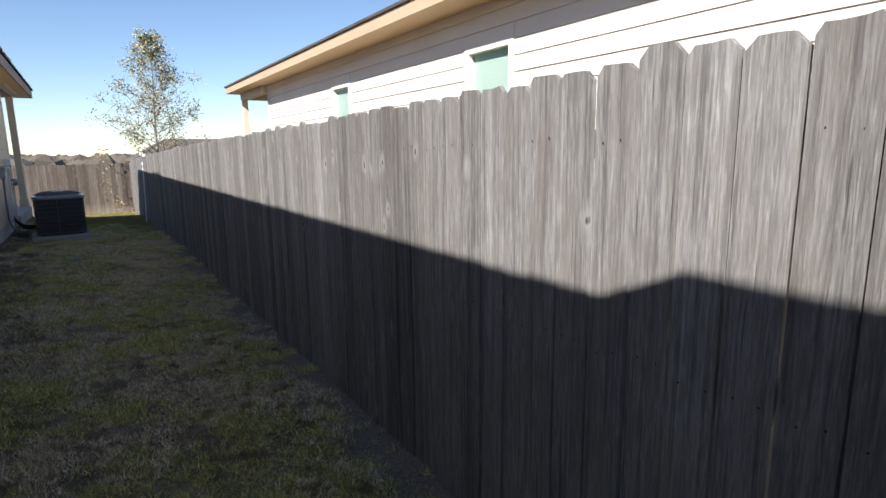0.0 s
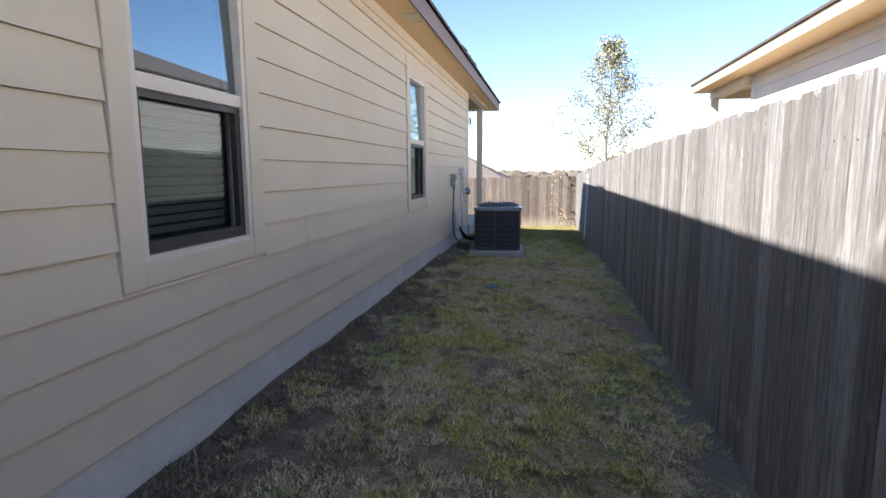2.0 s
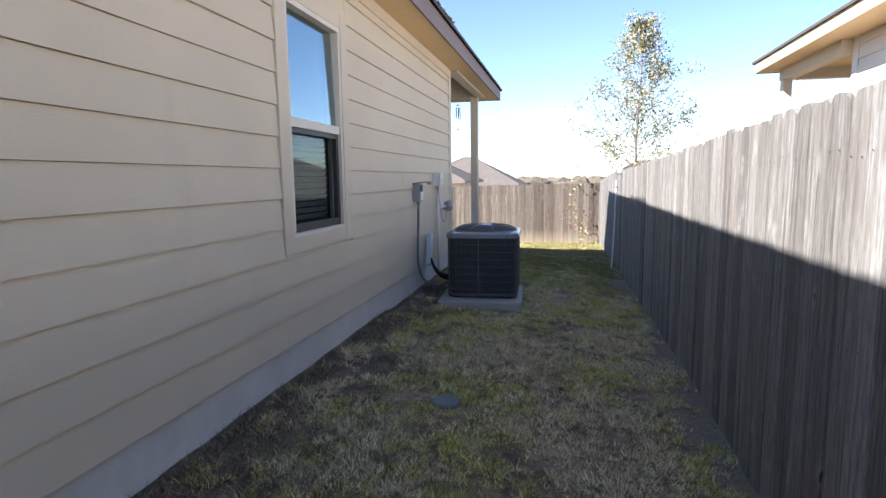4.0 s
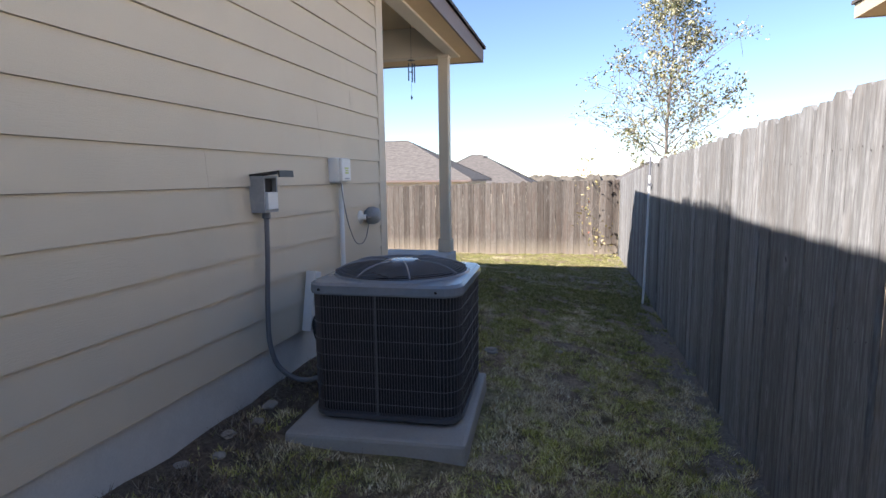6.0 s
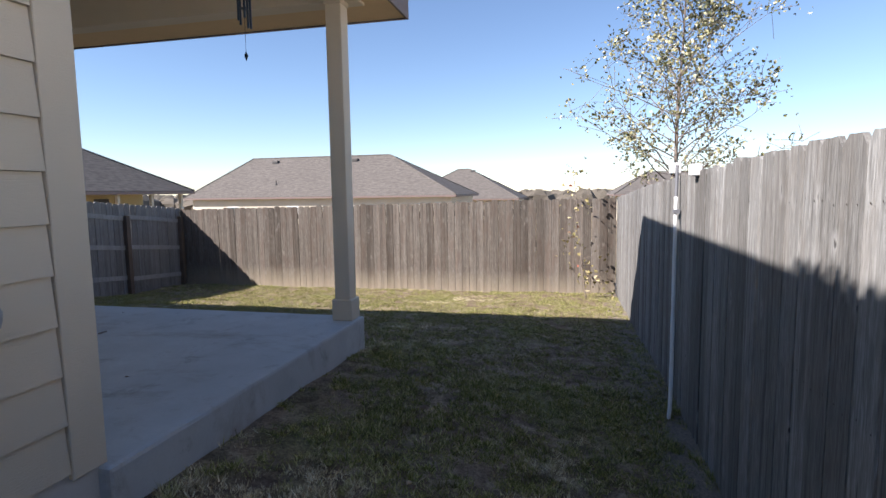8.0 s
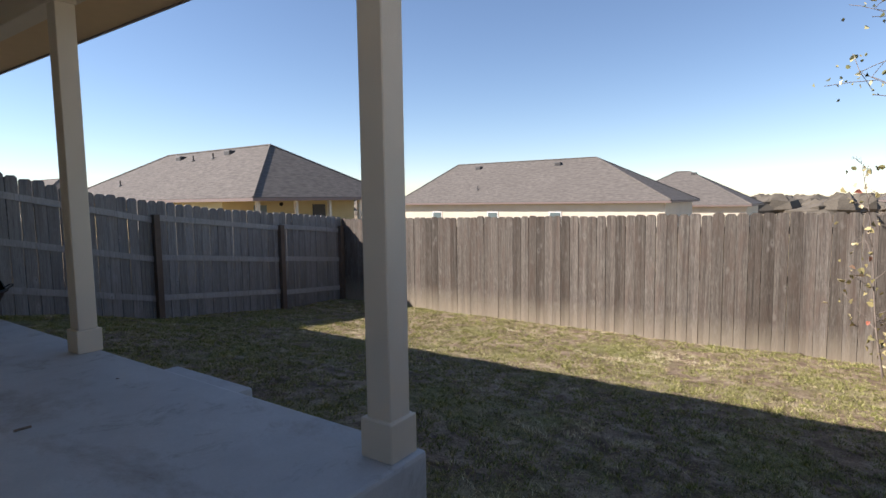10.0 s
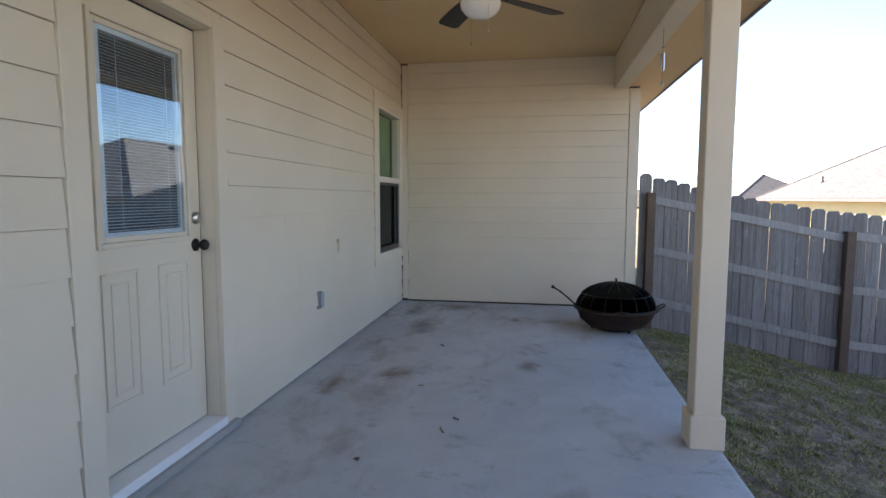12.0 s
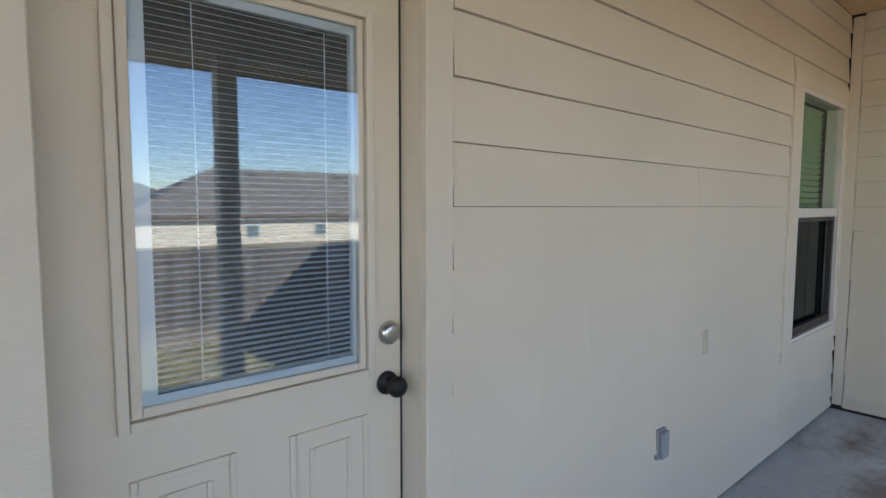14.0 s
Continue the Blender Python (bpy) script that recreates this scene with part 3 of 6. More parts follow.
def window(name, P, u0, u1, z0, z1, meet, wall, label, blind=None, side_trim=0.12, trims=True, upper=M_GLASS):
    """A single-hung window: trim, frame, two sashes, a screen below, blinds behind."""
    win = thing(name, label, "window", P((u0 + u1) / 2, 0, z0), kind="structure")
    t, tv = side_trim, 0.10
    if trims:
        board("trim", P, max(u0 - t, END_X + 0.01) if P is patio_P else u0 - t, u0, -0.02, 0.014, z0 - tv, z1 + tv, win)
        board("trim", P, u1, u1 + t, -0.02, 0.014, z0 - tv, z1 + tv, win)
        board("trim", P, u0, u1, -0.02, 0.011, z1, z1 + tv, win)
        board("trim", P, u0, u1, -0.02, 0.011, z0 - tv, z0, win)
    fr = bmesh.new()
    w = 0.032
    mapped(fr, P, u0, u0 + w, -0.10, 0.006, z0, z1)
    mapped(fr, P, u1 - w, u1, -0.10, 0.006, z0, z1)
    mapped(fr, P, u0 + w, u1 - w, -0.10, 0.006, z1 - w, z1)
    mapped(fr, P, u0 + w, u1 - w, -0.10, 0.004, z0, z0 + w * 0.7)
    part("window_frame", fr, M_VINYL, win, "almond vinyl frame")
    r = bmesh.new()
    mapped(r, P, u0 + w, u1 - w, -0.06, -0.004, meet - 0.03, meet + 0.03)
    rounded(r, 0.004, 1)
    part("meeting_rail", r, M_VINYL, win)
    g = bmesh.new()
    mapped(g, P, u0 + w, u1 - w, -0.036, -0.031, meet + 0.03, z1 - w)
    lean = Vector(P(0, -0.020 if upper is M_GLASS else 0, 0)) - Vector(P(0, 0, 0))
    for q in g.verts:
        if q.co.z > meet + 0.1:
            q.co += lean
    ob = part("pane", g, upper, win, "upper glass pane")
    ob.visible_shadow = False
    s = bmesh.new()
    lo = z0 + w * 0.7
    for a, b, c, d in ((u0 + w, u0 + w + 0.04, lo, meet - 0.03), (u1 - w - 0.04, u1 - w, lo, meet - 0.03), (u0 + w + 0.04, u1 - w - 0.04, lo, lo + 0.05), (u0 + w + 0.04, u1 - w - 0.04, meet - 0.06, meet - 0.03)):
        mapped(s, P, a, b, -0.050, -0.018, c, d)
    part("screen_frame", s, M_DARKFRAME, win, "dark bronze screen frame")
    g = bmesh.new()
    mapped(g, P, u0 + w + 0.04, u1 - w - 0.04, -0.064, -0.060, lo + 0.05, meet - 0.06)
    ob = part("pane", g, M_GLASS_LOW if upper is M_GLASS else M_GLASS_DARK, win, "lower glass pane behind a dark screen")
    ob.visible_shadow = False
    if blind:
        bm0 = bmesh.new()
        for k in range(int((z1 - z0 - 0.1) / 0.042)):
            zz = z1 - 0.06 - k * 0.042
            v = [bm0.verts.new(P(u, n, z)) for u, n, z in ((u0 + 0.05, -0.130, zz - 0.017), (u1 - 0.05, -0.130, zz - 0.017), (u1 - 0.05, -0.112, zz + 0.017), (u0 + 0.05, -0.112, zz + 0.017))]
            v += [bm0.verts.new(Vector(q.co) + Vector(P(0, -0.003, 0)) - Vector(P(0, 0, 0))) for q in v]
            for f in ((0, 1, 2, 3), (7, 6, 5, 4), (0, 4, 5, 1), (2, 6, 7, 3)):
                bm0.faces.new([v[i] for i in f])
        part("blind", bm0, blind, win, "closed slatted blind")
    return win


window("window_1", side_P, *W1, 1.88, wall_side, "single-hung window with tan trim and dark lower screen", M_GREYBLIND)
window("window_2", side_P, *W2, 1.88, wall_side, "narrow single-hung window mirroring a tree above its screen", M_GREYBLIND)
window("window_3", patio_P, *PWIN, 1.96, wall_patio, "single-hung porch window with green blinds above a dark screen", M_GREENBLIND, side_trim=0.155, upper=M_GLASS_DIM)


# ---------- eaves, roof, porch ceiling ----------
EAVE_X, EAVE_Y = -0.19, 13.95
bm = bmesh.new()
box(bm, WALL_X - 0.01, EAVE_X - 0.02, -7.4, 13.18, SOFFIT_Z, SOFFIT_Z + 0.02)
box(bm, -16.6, EAVE_X - 0.02, 13.50, EAVE_Y - 0.02, SOFFIT_Z, SOFFIT_Z + 0.02)
box(bm, WALL_X + 0.10, EAVE_X - 0.02, 13.18, 13.50, SOFFIT_Z, SOFFIT_Z + 0.02)
structure("soffit", bm, M_SOFFIT, "tan boxed soffit under the eave", "soffit")
fascia = structure("fascia", (lambda b: (box(b, EAVE_X - 0.02, EAVE_X, -7.4, EAVE_Y, SOFFIT_Z - 0.012, 3.185), box(b, -16.6, EAVE_X - 0.02, EAVE_Y - 0.02, EAVE_Y, SOFFIT_Z - 0.012, 3.185), b)[-1])(bmesh.new()), M_FASCIA, "brown painted fascia board along the eave", "fascia")
bm = bmesh.new()
box(bm, END_X, -0.575, PATIO_Y, 13.34, 3.37, 3.40)
structure("ceiling", bm, M_SOFFIT, "tan painted porch ceiling", "ceiling")
bm = bmesh.new()
box(bm, END_X, WALL_X + 0.10, 13.34, 13.50, SOFFIT_Z - 0.02, 3.37)
rounded(bm, 0.006, 1)
beam = structure("beam", bm, M_TRIM, "tan boxed porch beam", "beam")
bm = bmesh.new()
box(bm, WALL_X - 0.06, WALL_X + 0.10, PATIO_Y + 0.01, 13.34, SOFFIT_Z - 0.02, 3.37)
rounded(bm, 0.006, 1)
structure("beam_side", bm, M_TRIM, "tan boxed beam at the porch's open end", "beam")


def hip_roof(name, x0, x1, y0, y1, ze, zr, rx0, rx1, ry, material, label, thick=0.05, along="x", ry1=None, closed=True):
    """A hipped roof with a ridge from rx0 to rx1 (or along y from ry to ry1)."""
    bm = bmesh.new()
    low = [bm.verts.new(p) for p in ((x0, y0, ze), (x1, y0, ze), (x1, y1, ze), (x0, y1, ze))]
    edge = [bm.verts.new(p) for p in ((x0, y0, ze + thick), (x1, y0, ze + thick), (x1, y1, ze + thick), (x0, y1, ze + thick))]
    if along == "x":
        a, b = bm.verts.new((rx0, ry, zr)), bm.verts.new((rx1, ry, zr))
        bm.faces.new((edge[0], edge[1], b, a))
        bm.faces.new((edge[1], edge[2], b))
        bm.faces.new((edge[2], edge[3], a, b))
        bm.faces.new((edge[3], edge[0], a))
    else:
        a, b = bm.verts.new((rx0, ry, zr)), bm.verts.new((rx1, ry1, zr))
        bm.faces.new((edge[0], edge[1], a))
        bm.faces.new((edge[1], edge[2], b, a))
        bm.faces.new((edge[2], edge[3], b))
        bm.faces.new((edge[3], edge[0], a, b))
    for i in range(4):
        bm.faces.new((low[i], low[(i + 1) % 4], edge[(i + 1) % 4], edge[i]))
    if closed:
        bm.faces.new(low[::-1])
    return bm


bm = hip_roof("roof", -16.6, EAVE_X + 0.03, -7.4, EAVE_Y + 0.03, 3.185, 6.2, -8.4, -8.4, -0.5, M_SHINGLE_DARK, "", 0.035, "y", 6.5, closed=False)
structure("roof", bm, M_SHINGLE_DARK, "dark shingled hip roof", "roof")
# the front part of the roof, whose eave stands further out, with a mitred return
bm = bmesh.new()
plan = [(-8.0, -7.6), (-0.03, -7.6), (-0.03, -3.50), (EAVE_X + 0.03, -3.33), (-1.2, -3.33), (-8.0, -3.33)]
low = [bm.verts.new((x, y, 3.02)) for x, y in plan]
high = [bm.verts.new((x, y, 3.22 + max(0.0, -0.4 - x) * 0.2)) for x, y in plan]
bm.faces.new(low[::-1])
bm.faces.new(high)
for k in range(6):
    bm.faces.new((low[k], low[(k + 1) % 6], high[(k + 1) % 6], high[k]))
structure("roof_front", bm, M_SHINGLE_DARK, "dark shingled front eave", "roof")


# ---------- porch slab, step, posts ----------
bm = bmesh.new()
box(bm, END_X + 0.001, -0.48, PATIO_Y - 0.02, SLAB_Y, -0.25, SLAB_Z)
rounded(bm, 0.02, 2)
structure("patio_slab", bm, M_SLAB, "stained grey concrete porch slab", "patio")
bm = bmesh.new()
box(bm, -3.20, -2.26, SLAB_Y - 0.02, 13.86, -0.3, 0.305)
rounded(bm, 0.02, 2)
tagged(new("concrete_step", to_mesh("concrete_step", bm, M_SLAB)), "rough grey concrete step against the porch slab", "step")


def porch_post(x, y):
    post = thing("porch_post", "square tan painted porch post with a boxed base", "post", (x, y, SLAB_Z), "porch posts")
    b = bmesh.new()
    box(b, x - 0.065, x + 0.065, y - 0.065, y + 0.065, SLAB_Z + 0.01, 3.366)
    rounded(b, 0.005, 1)
    part("shaft", b, M_TRIM, post)
    for nm, w, z0, z1 in (("base_trim", 0.085, SLAB_Z, SLAB_Z + 0.17), ("cap_trim", 0.074, SOFFIT_Z - 0.06, SOFFIT_Z - 0.021)):
        b = bmesh.new()
        box(b, x - w, x + w, y - w, y + w, z0, z1)
        rounded(b, 0.005, 1)
        part(nm, b, M_TRIM, post)
    return post


porch_post(-0.595, 13.335)
porch_post(-3.56, 13.372)


# ---------- back door ----------
def back_door():
    P = patio_P
    u0, u1, z0, z1 = DOOR
    d = thing("door_1", "closed tan half-glass back door with blinds inside the glass", "door", P((u0 + u1) / 2, -0.1, z0), kind="structure")
    for a, b in ((u0 - 0.060, u0 + 0.034), (u1 - 0.034, u1 + 0.076)):
        board("casing", P, a, b, -0.02, 0.012, SLAB_Z + 0.03, z1 + 0.025, d)
    board("casing", P, u0 + 0.034, u1 - 0.034, -0.02, 0.010, z1 - 0.028, z1 + 0.025, d)
    for a, b in ((u0, u0 + 0.032), (u1 - 0.032, u1)):
        board("jamb", P, a, b, -0.16, -0.0205, z0, z1, d)
    board("jamb", P, u0 + 0.032, u1 - 0.032, -0.16, -0.0205, z1 - 0.03, z1, d)
    s0, s1, y0, y1 = u0 + 0.042, u1 - 0.038, -0.145, -0.100
    g = (-3.115, -2.595, 1.585, 2.455)
    b = bmesh.new()
    mapped(b, P, s0, g[0], y0, y1, z0 + 0.02, z1 - 0.04)
    mapped(b, P, g[1], s1, y0, y1, z0 + 0.02, z1 - 0.04)
    mapped(b, P, g[0], g[1], y0, y1, z0 + 0.02, g[2])
    mapped(b, P, g[0], g[1], y0, y1, g[3], z1 - 0.04)
    slab = part("door_slab", b, M_TRIM, d, "tan painted door leaf")
    b = bmesh.new()
    mapped(b, P, u0 + 0.031, s0 - 0.001, -0.15, -0.104, z0, z1 - 0.03)
    mapped(b, P, s1, u1 - 0.03, -0.15, -0.12, z0, z1 - 0.03)
    mapped(b, P, s0, s1, -0.15, -0.099, z1 - 0.04, z1 - 0.03)
    part("weather_strip", b, M_RUBBER, d, "black rubber seal")

    def ring(nm, a0, a1, c0, c1, w, n1, mat, parent):
        q = bmesh.new()
        for e in ((a0, a0 + w, c0, c1), (a1 - w, a1, c0, c1), (a0 + w, a1 - w, c0, c0 + w), (a0 + w, a1 - w, c1 - w, c1)):
            mapped(q, P, e[0], e[1], y1 - 0.02, n1, e[2], e[3])
        rounded(q, 0.004, 2)
        return part(nm, q, mat, parent)

    ring("glass_frame", g[0] - 0.046, g[1] + 0.046, g[2] - 0.044, g[3] + 0.046, 0.022, y1 + 0.018, M_TRIM, slab)
    ring("glass_frame", g[0] - 0.020, g[1] + 0.020, g[2] - 0.020, g[3] + 0.020, 0.022, y1 + 0.008, M_TRIM, slab)
    for a0, a1 in ((-3.122, -2.935), (-2.765, -2.587)):
        ring("panel_moulding", a0 - 0.02, a1 + 0.02, 0.855, 1.437, 0.016, y1 + 0.008, M_TRIM, slab)
        ring("panel_moulding", a0 + 0.033, a1 - 0.033, 0.905, 1.389, 0.013, y1 + 0.006, M_TRIM, slab)
    b = bmesh.new()
    # the pane sits a little askew in its frame
    mapped(b, P, g[0], g[1], -0.0965, -0.0945, g[2], g[3])
    for q in b.verts:
        q.co.y += (q.co.x - (g[0] + g[1]) / 2) * math.tan(radians(-1.5))
    ob = part("pane", b, M_DOORGLASS, d, "glossy door glass mirroring the yard")
    ob.visible_shadow = False
    # opaque sheet behind the slats, coloured dark in place of the unlit interior
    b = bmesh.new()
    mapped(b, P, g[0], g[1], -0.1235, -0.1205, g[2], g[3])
    part("pane", b, M_DARKFRAME, d, "opaque dark sheet for the unlit room behind the blinds")
    bf = bmesh.new()
    for e in ((g[0], g[0] + 0.012, g[2], g[3]), (g[1] - 0.034, g[1], g[2], g[3]), (g[0] + 0.012, g[1] - 0.034, g[3] - 0.022, g[3]), (g[0] + 0.012, g[1] - 0.034, g[2], g[2] + 0.02)):
        mapped(bf, P, e[0], e[1], -0.120, -0.1035, e[2], e[3])
    part("blind_frame", bf, M_WHITE, d, "white blind frame")
    b = bmesh.new()
    v = [b.verts.new(p) for p in ((-0.2365, -0.0054, 0.0014), (0.2365, -0.0054, 0.0014), (0.2365, 0.0054, -0.0014), (-0.2365, 0.0054, -0.0014))]
    w = [b.verts.new(q.co + Vector((0, 0, 0.0009))) for q in v]
    for f in ((v[0], v[3], v[2], v[1]), (w[0], w[1], w[2], w[3]), (v[0], v[1], w[1], w[0]), (v[3], w[3], w[2], v[2])):
        b.faces.new(f)
    slat = to_mesh("slat", b, M_BLIND)
    top, bot = g[3] - 0.03, g[2] + 0.026
    count = 60
    cx = (g[0] + 0.012 + g[1] - 0.034) / 2
    inv = d.matrix_world.inverted()
    for i in range(count):
        zz = top + (bot - top) * i / (count - 1)
        piece("slat", slat, d, inv @ Matrix.Translation(P(cx, -0.1125, zz)))
    for uu in (-3.03, -2.72):
        b = bmesh.new()
        tube(b, [P(uu, -0.1052, bot), P(uu, -0.1052, top)], 0.0013, 5)
        part("ladder_cord", b, M_BLIND, d)
    turn = Matrix.Translation(P(-3.206, y1, 1.510)) @ Matrix.Rotation(radians(-90), 4, "X")
    b = bmesh.new()
    lathe(b, [(0.0, 0.0), (0.033, 0.0), (0.033, 0.006), (0.026, 0.010), (0.012, 0.014), (0.011, 0.030), (0.020, 0.036), (0.028, 0.046), (0.029, 0.056), (0.024, 0.066), (0.012, 0.070), (0.0, 0.071)], 24, turn)
    part("knob", b, M_BLACK, slab, "black door knob", smooth=True)
    turn = Matrix.Translation(P(-3.214, y1, 1.650)) @ Matrix.Rotation(radians(-90), 4, "X")
    b = bmesh.new()
    lathe(b, [(0.0, 0.0), (0.033, 0.0), (0.033, 0.008), (0.027, 0.018), (0.021, 0.022), (0.012, 0.023), (0.0, 0.023)], 28, turn)
    bolt = part("deadbolt", b, M_CHROME, slab, "satin nickel deadbolt", smooth=True)
    b = bmesh.new()
    mapped(b, P, u0 + 0.03, u1 - 0.03, -0.15, 0.02, SLAB_Z, z0 + 0.012)
    rounded(b, 0.006, 1)
    part("threshold", b, M_WHITE, d, "worn pale metal threshold")
    b = bmesh.new()
    mapped(b, P, u0 - 0.06, u1 + 0.076, -0.02, 0.045, SLAB_Z + 0.002, SLAB_Z + 0.045)
    rounded(b, 0.01, 2)
    part("sill", b, M_PAD, d, "pale concrete door sill")
    # backing in the same dark colour, for the unlit interior
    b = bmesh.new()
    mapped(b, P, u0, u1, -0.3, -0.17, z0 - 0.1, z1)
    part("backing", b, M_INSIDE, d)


back_door()


# ---------- fences ----------
TOP_RIGHT = [(-8, 1.90), (-2, 1.89), (3.5, 1.805), (6.4, 1.765), (9.1, 1.69), (12.4, 1.635), (15.2, 1.55), (19.3, 1.37)]


def picket_meshes(material, count, seed, width=0.1390, tall=1.76, loose=0.992, nails=True):
    """Dog-eared boards, each a little cupped, with nail heads worn into the grain."""
    r = random.Random(seed)
    out = []
    for _ in range(count):
        w = width * r.uniform(loose, 1.004) / 2
        ear = r.uniform(0.022, 0.032)
        ear2 = ear * r.uniform(0.8, 1.25)
        t = 0.0165
        cup = r.uniform(-0.005, 0.006)
        bow = r.uniform(-0.004, 0.004)
        b = bmesh.new()
        prof = [(-w, 0.0), (-w, tall * 0.5), (-w, tall - ear), (-w + ear2 * 0.9, tall), (w - ear, tall + r.uniform(-0.004, 0.004)), (w, tall - ear2), (w, tall * 0.5), (w, 0.0)]
        front = [b.verts.new((x * 0.948, -t + (bow if abs(z - tall * 0.5) < 0.1 else 0), z)) for x, z in prof]
        mid = [b.verts.new((0, -t + cup + (bow if k else 0), z)) for k, z in ((0, 0.0), (1, tall * 0.5), (0, tall + r.uniform(-0.003, 0.003)))]
        back = [b.verts.new((x, 0, z)) for x, z in prof]
        b.faces.new((front[0], mid[0], mid[1], front[1]))
        b.faces.new((front[1], mid[1], mid[2], front[3], front[2]))
        b.faces.new((mid[0], front[7], front[6], mid[1]))
        b.faces.new((mid[1], front[6], front[5], front[4], mid[2]))
        n = len(prof)
        b.faces.new(back[::-1])
        for i in range(n):
            j = (i + 1) % n
            if (i, j) == (3, 4):
                b.faces.new((front[3], mid[2], front[4], back[4], back[3]))
            elif (i, j) == (7, 0):
                b.faces.new((front[7], mid[0], front[0], back[0], back[7]))
            else:
                b.faces.new((front[i], front[j], back[j], back[i]))
        if nails:
            for drop in (0.20, 0.82, 1.48):
                for x in (-0.034, 0.034):
                    x, z = x + r.uniform(-0.012, 0.012), tall - drop + r.uniform(-0.012, 0.012)
                    yy = -t + cup * (1 - abs(x) / w) - 0.0022
                    b.faces.new([b.verts.new((x + 0.0034 * math.cos(k * math.pi / 3), yy + bow, z + 0.0034 * math.sin(k * math.pi / 3))) for k in range(6)]).material_index = 1
        me = to_mesh("picket", b, material)
        me.materials.append(M_NAIL)
        out.append(me)
    return out, tall


def fence_line(name, a, b, top, face, material, label, seed, rails_near=False, pitch=0.1395, post_at=None):
    """Pickets from a to b; face is the way their front looks; rails and posts behind (or in front)."""
    r = random.Random(seed)
    f = thing(name, label, "fence", (a[0], a[1], ground(*a)), "yard fences", "structure")
    inv = f.matrix_world.inverted()
    a, b, face = Vector(a), Vector(b), Vector(face).normalized()
    run = b - a
    length = run.length
    way = run.normalized()
    ang = math.atan2(-face.x, face.y) + math.pi
    meshes, tall = picket_meshes(material, 14, seed, loose=0.984 if rails_near else 0.990, nails=not rails_near)
    n = int(length / pitch)
    for i in range(n):
        s = (i + 0.5) * length / n
        p = a + way * s
        off = r.gauss(0, 0.0032)
        zt = top(s / length, p) + r.gauss(0, 0.007)
        zb = ground(p.x + face.x * 0.03, p.y + face.y * 0.03) - r.uniform(0.005, 0.03)
        m = Matrix.Translation((p.x + face.x * off, p.y + face.y * off, zb)) @ Matrix.Rotation(ang + r.gauss(0, 0.012), 4, "Z") @ Matrix.Rotation(r.gauss(0, 0.0022), 4, "Y") @ Matrix.Diagonal((1, 1, (zt - zb) / tall, 1))
        piece("picket", r.choice(meshes), f, inv @ m)
    side = 1 if rails_near else -1
    posts = len(post_at) if post_at else max(2, round(length / 2.3) + 1)
    for i in range(posts):
        s = post_at[i] if post_at else min(length - 0.06, max(0.12, i * length / (posts - 1)))
        p = a + way * s + face * side * (0.062 if rails_near else 0.075)
        zt, zg = top(s / length, p), ground(p.x, p.y)
        q = bmesh.new()
        box(q, -0.045, 0.045, -0.045, 0.045, zg - 0.2, zt - (0.21 if rails_near else 0.16) + r.uniform(-0.02, 0.02))
        rounded(q, 0.004, 1)
        bmesh.ops.transform(q, matrix=Matrix.Translation((p.x, p.y, 0)) @ Matrix.Rotation(ang, 4, "Z"), verts=q.verts)
        part("post", q, M_DARKPOST if rails_near else material, f, "dark weathered square post")
        if i < posts - 1:
            e = post_at[i + 1] if post_at else min(length, (i + 1) * length / (posts - 1))
            pe = a + way * e
            for drop in ((0.27, 0.86, 1.46) if rails_near else (0.20, 0.82, 1.48)):
                q = bmesh.new()
                o = face * side * (0.020 if rails_near else 0.040)
                z0, z1 = top(s / length, p) - drop + r.uniform(-0.02, 0.02), top(e / length, pe) - drop + r.uniform(-0.02, 0.02)
                st, en = a + way * (s + 0.045) + o, pe + way * -0.045 + o
                w = face * 0.019
                v = [q.verts.new((c.x + k * w.x, c.y + k * w.y, z + h)) for c, z in ((st, z0), (en, z1)) for k, h in ((-1, -0.043), (1, -0.043), (1, 0.043), (-1, 0.043))]
                for t in range(4):
                    q.faces.new((v[t], v[(t + 1) % 4], v[4 + (t + 1) % 4], v[4 + t]))
                q.faces.new(v[:4][::-1])
                q.faces.new(v[4:])
                part("rail", q, M_RAIL if rails_near else material, f)
    return f


fence_line("fence_right", (FENCE_X, -6.0), (FENCE_X, BACK_Y), lambda k, p: lerp_table(TOP_RIGHT, p.y), (-1, 0), M_FENCE, "long weathered grey cedar picket fence with dog-eared tops", 11)
fence_line("fence_back", (FENCE_X - 0.02, BACK_Y), (-7.25, BACK_Y + 0.45), lambda k, p: 1.37 - 0.16 * k, (0, -1), M_FENCE_BACK, "weathered brown cedar back fence, soil-splashed at its foot", 12)
# unseen fence added behind the camera's start; it cuts sky light from the south
fence_line("unseen_fence", (WALL_X + 0.02, -4.3), (FENCE_X - 0.02, -4.3), lambda k, p: 1.90, (0, 1), M_FENCE, "unseen weathered cedar fence added across the side yard to block sky light", 14)
TOP_LEFT = [(13.4, 2.09), (13.8, 2.02), (14.95, 1.74), (16.8, 1.48), (19.7, 1.25)]
fence_line("fence_left", (-7.27, 13.66), (-7.27, BACK_Y + 0.43), lambda k, p: lerp_table(TOP_LEFT, p.y), (1, 0), M_FENCE_SIDE, "shaded grey cedar side fence showing rails and posts", 13, rails_near=True, post_at=(0.12, 2.19, 4.46, 5.96))


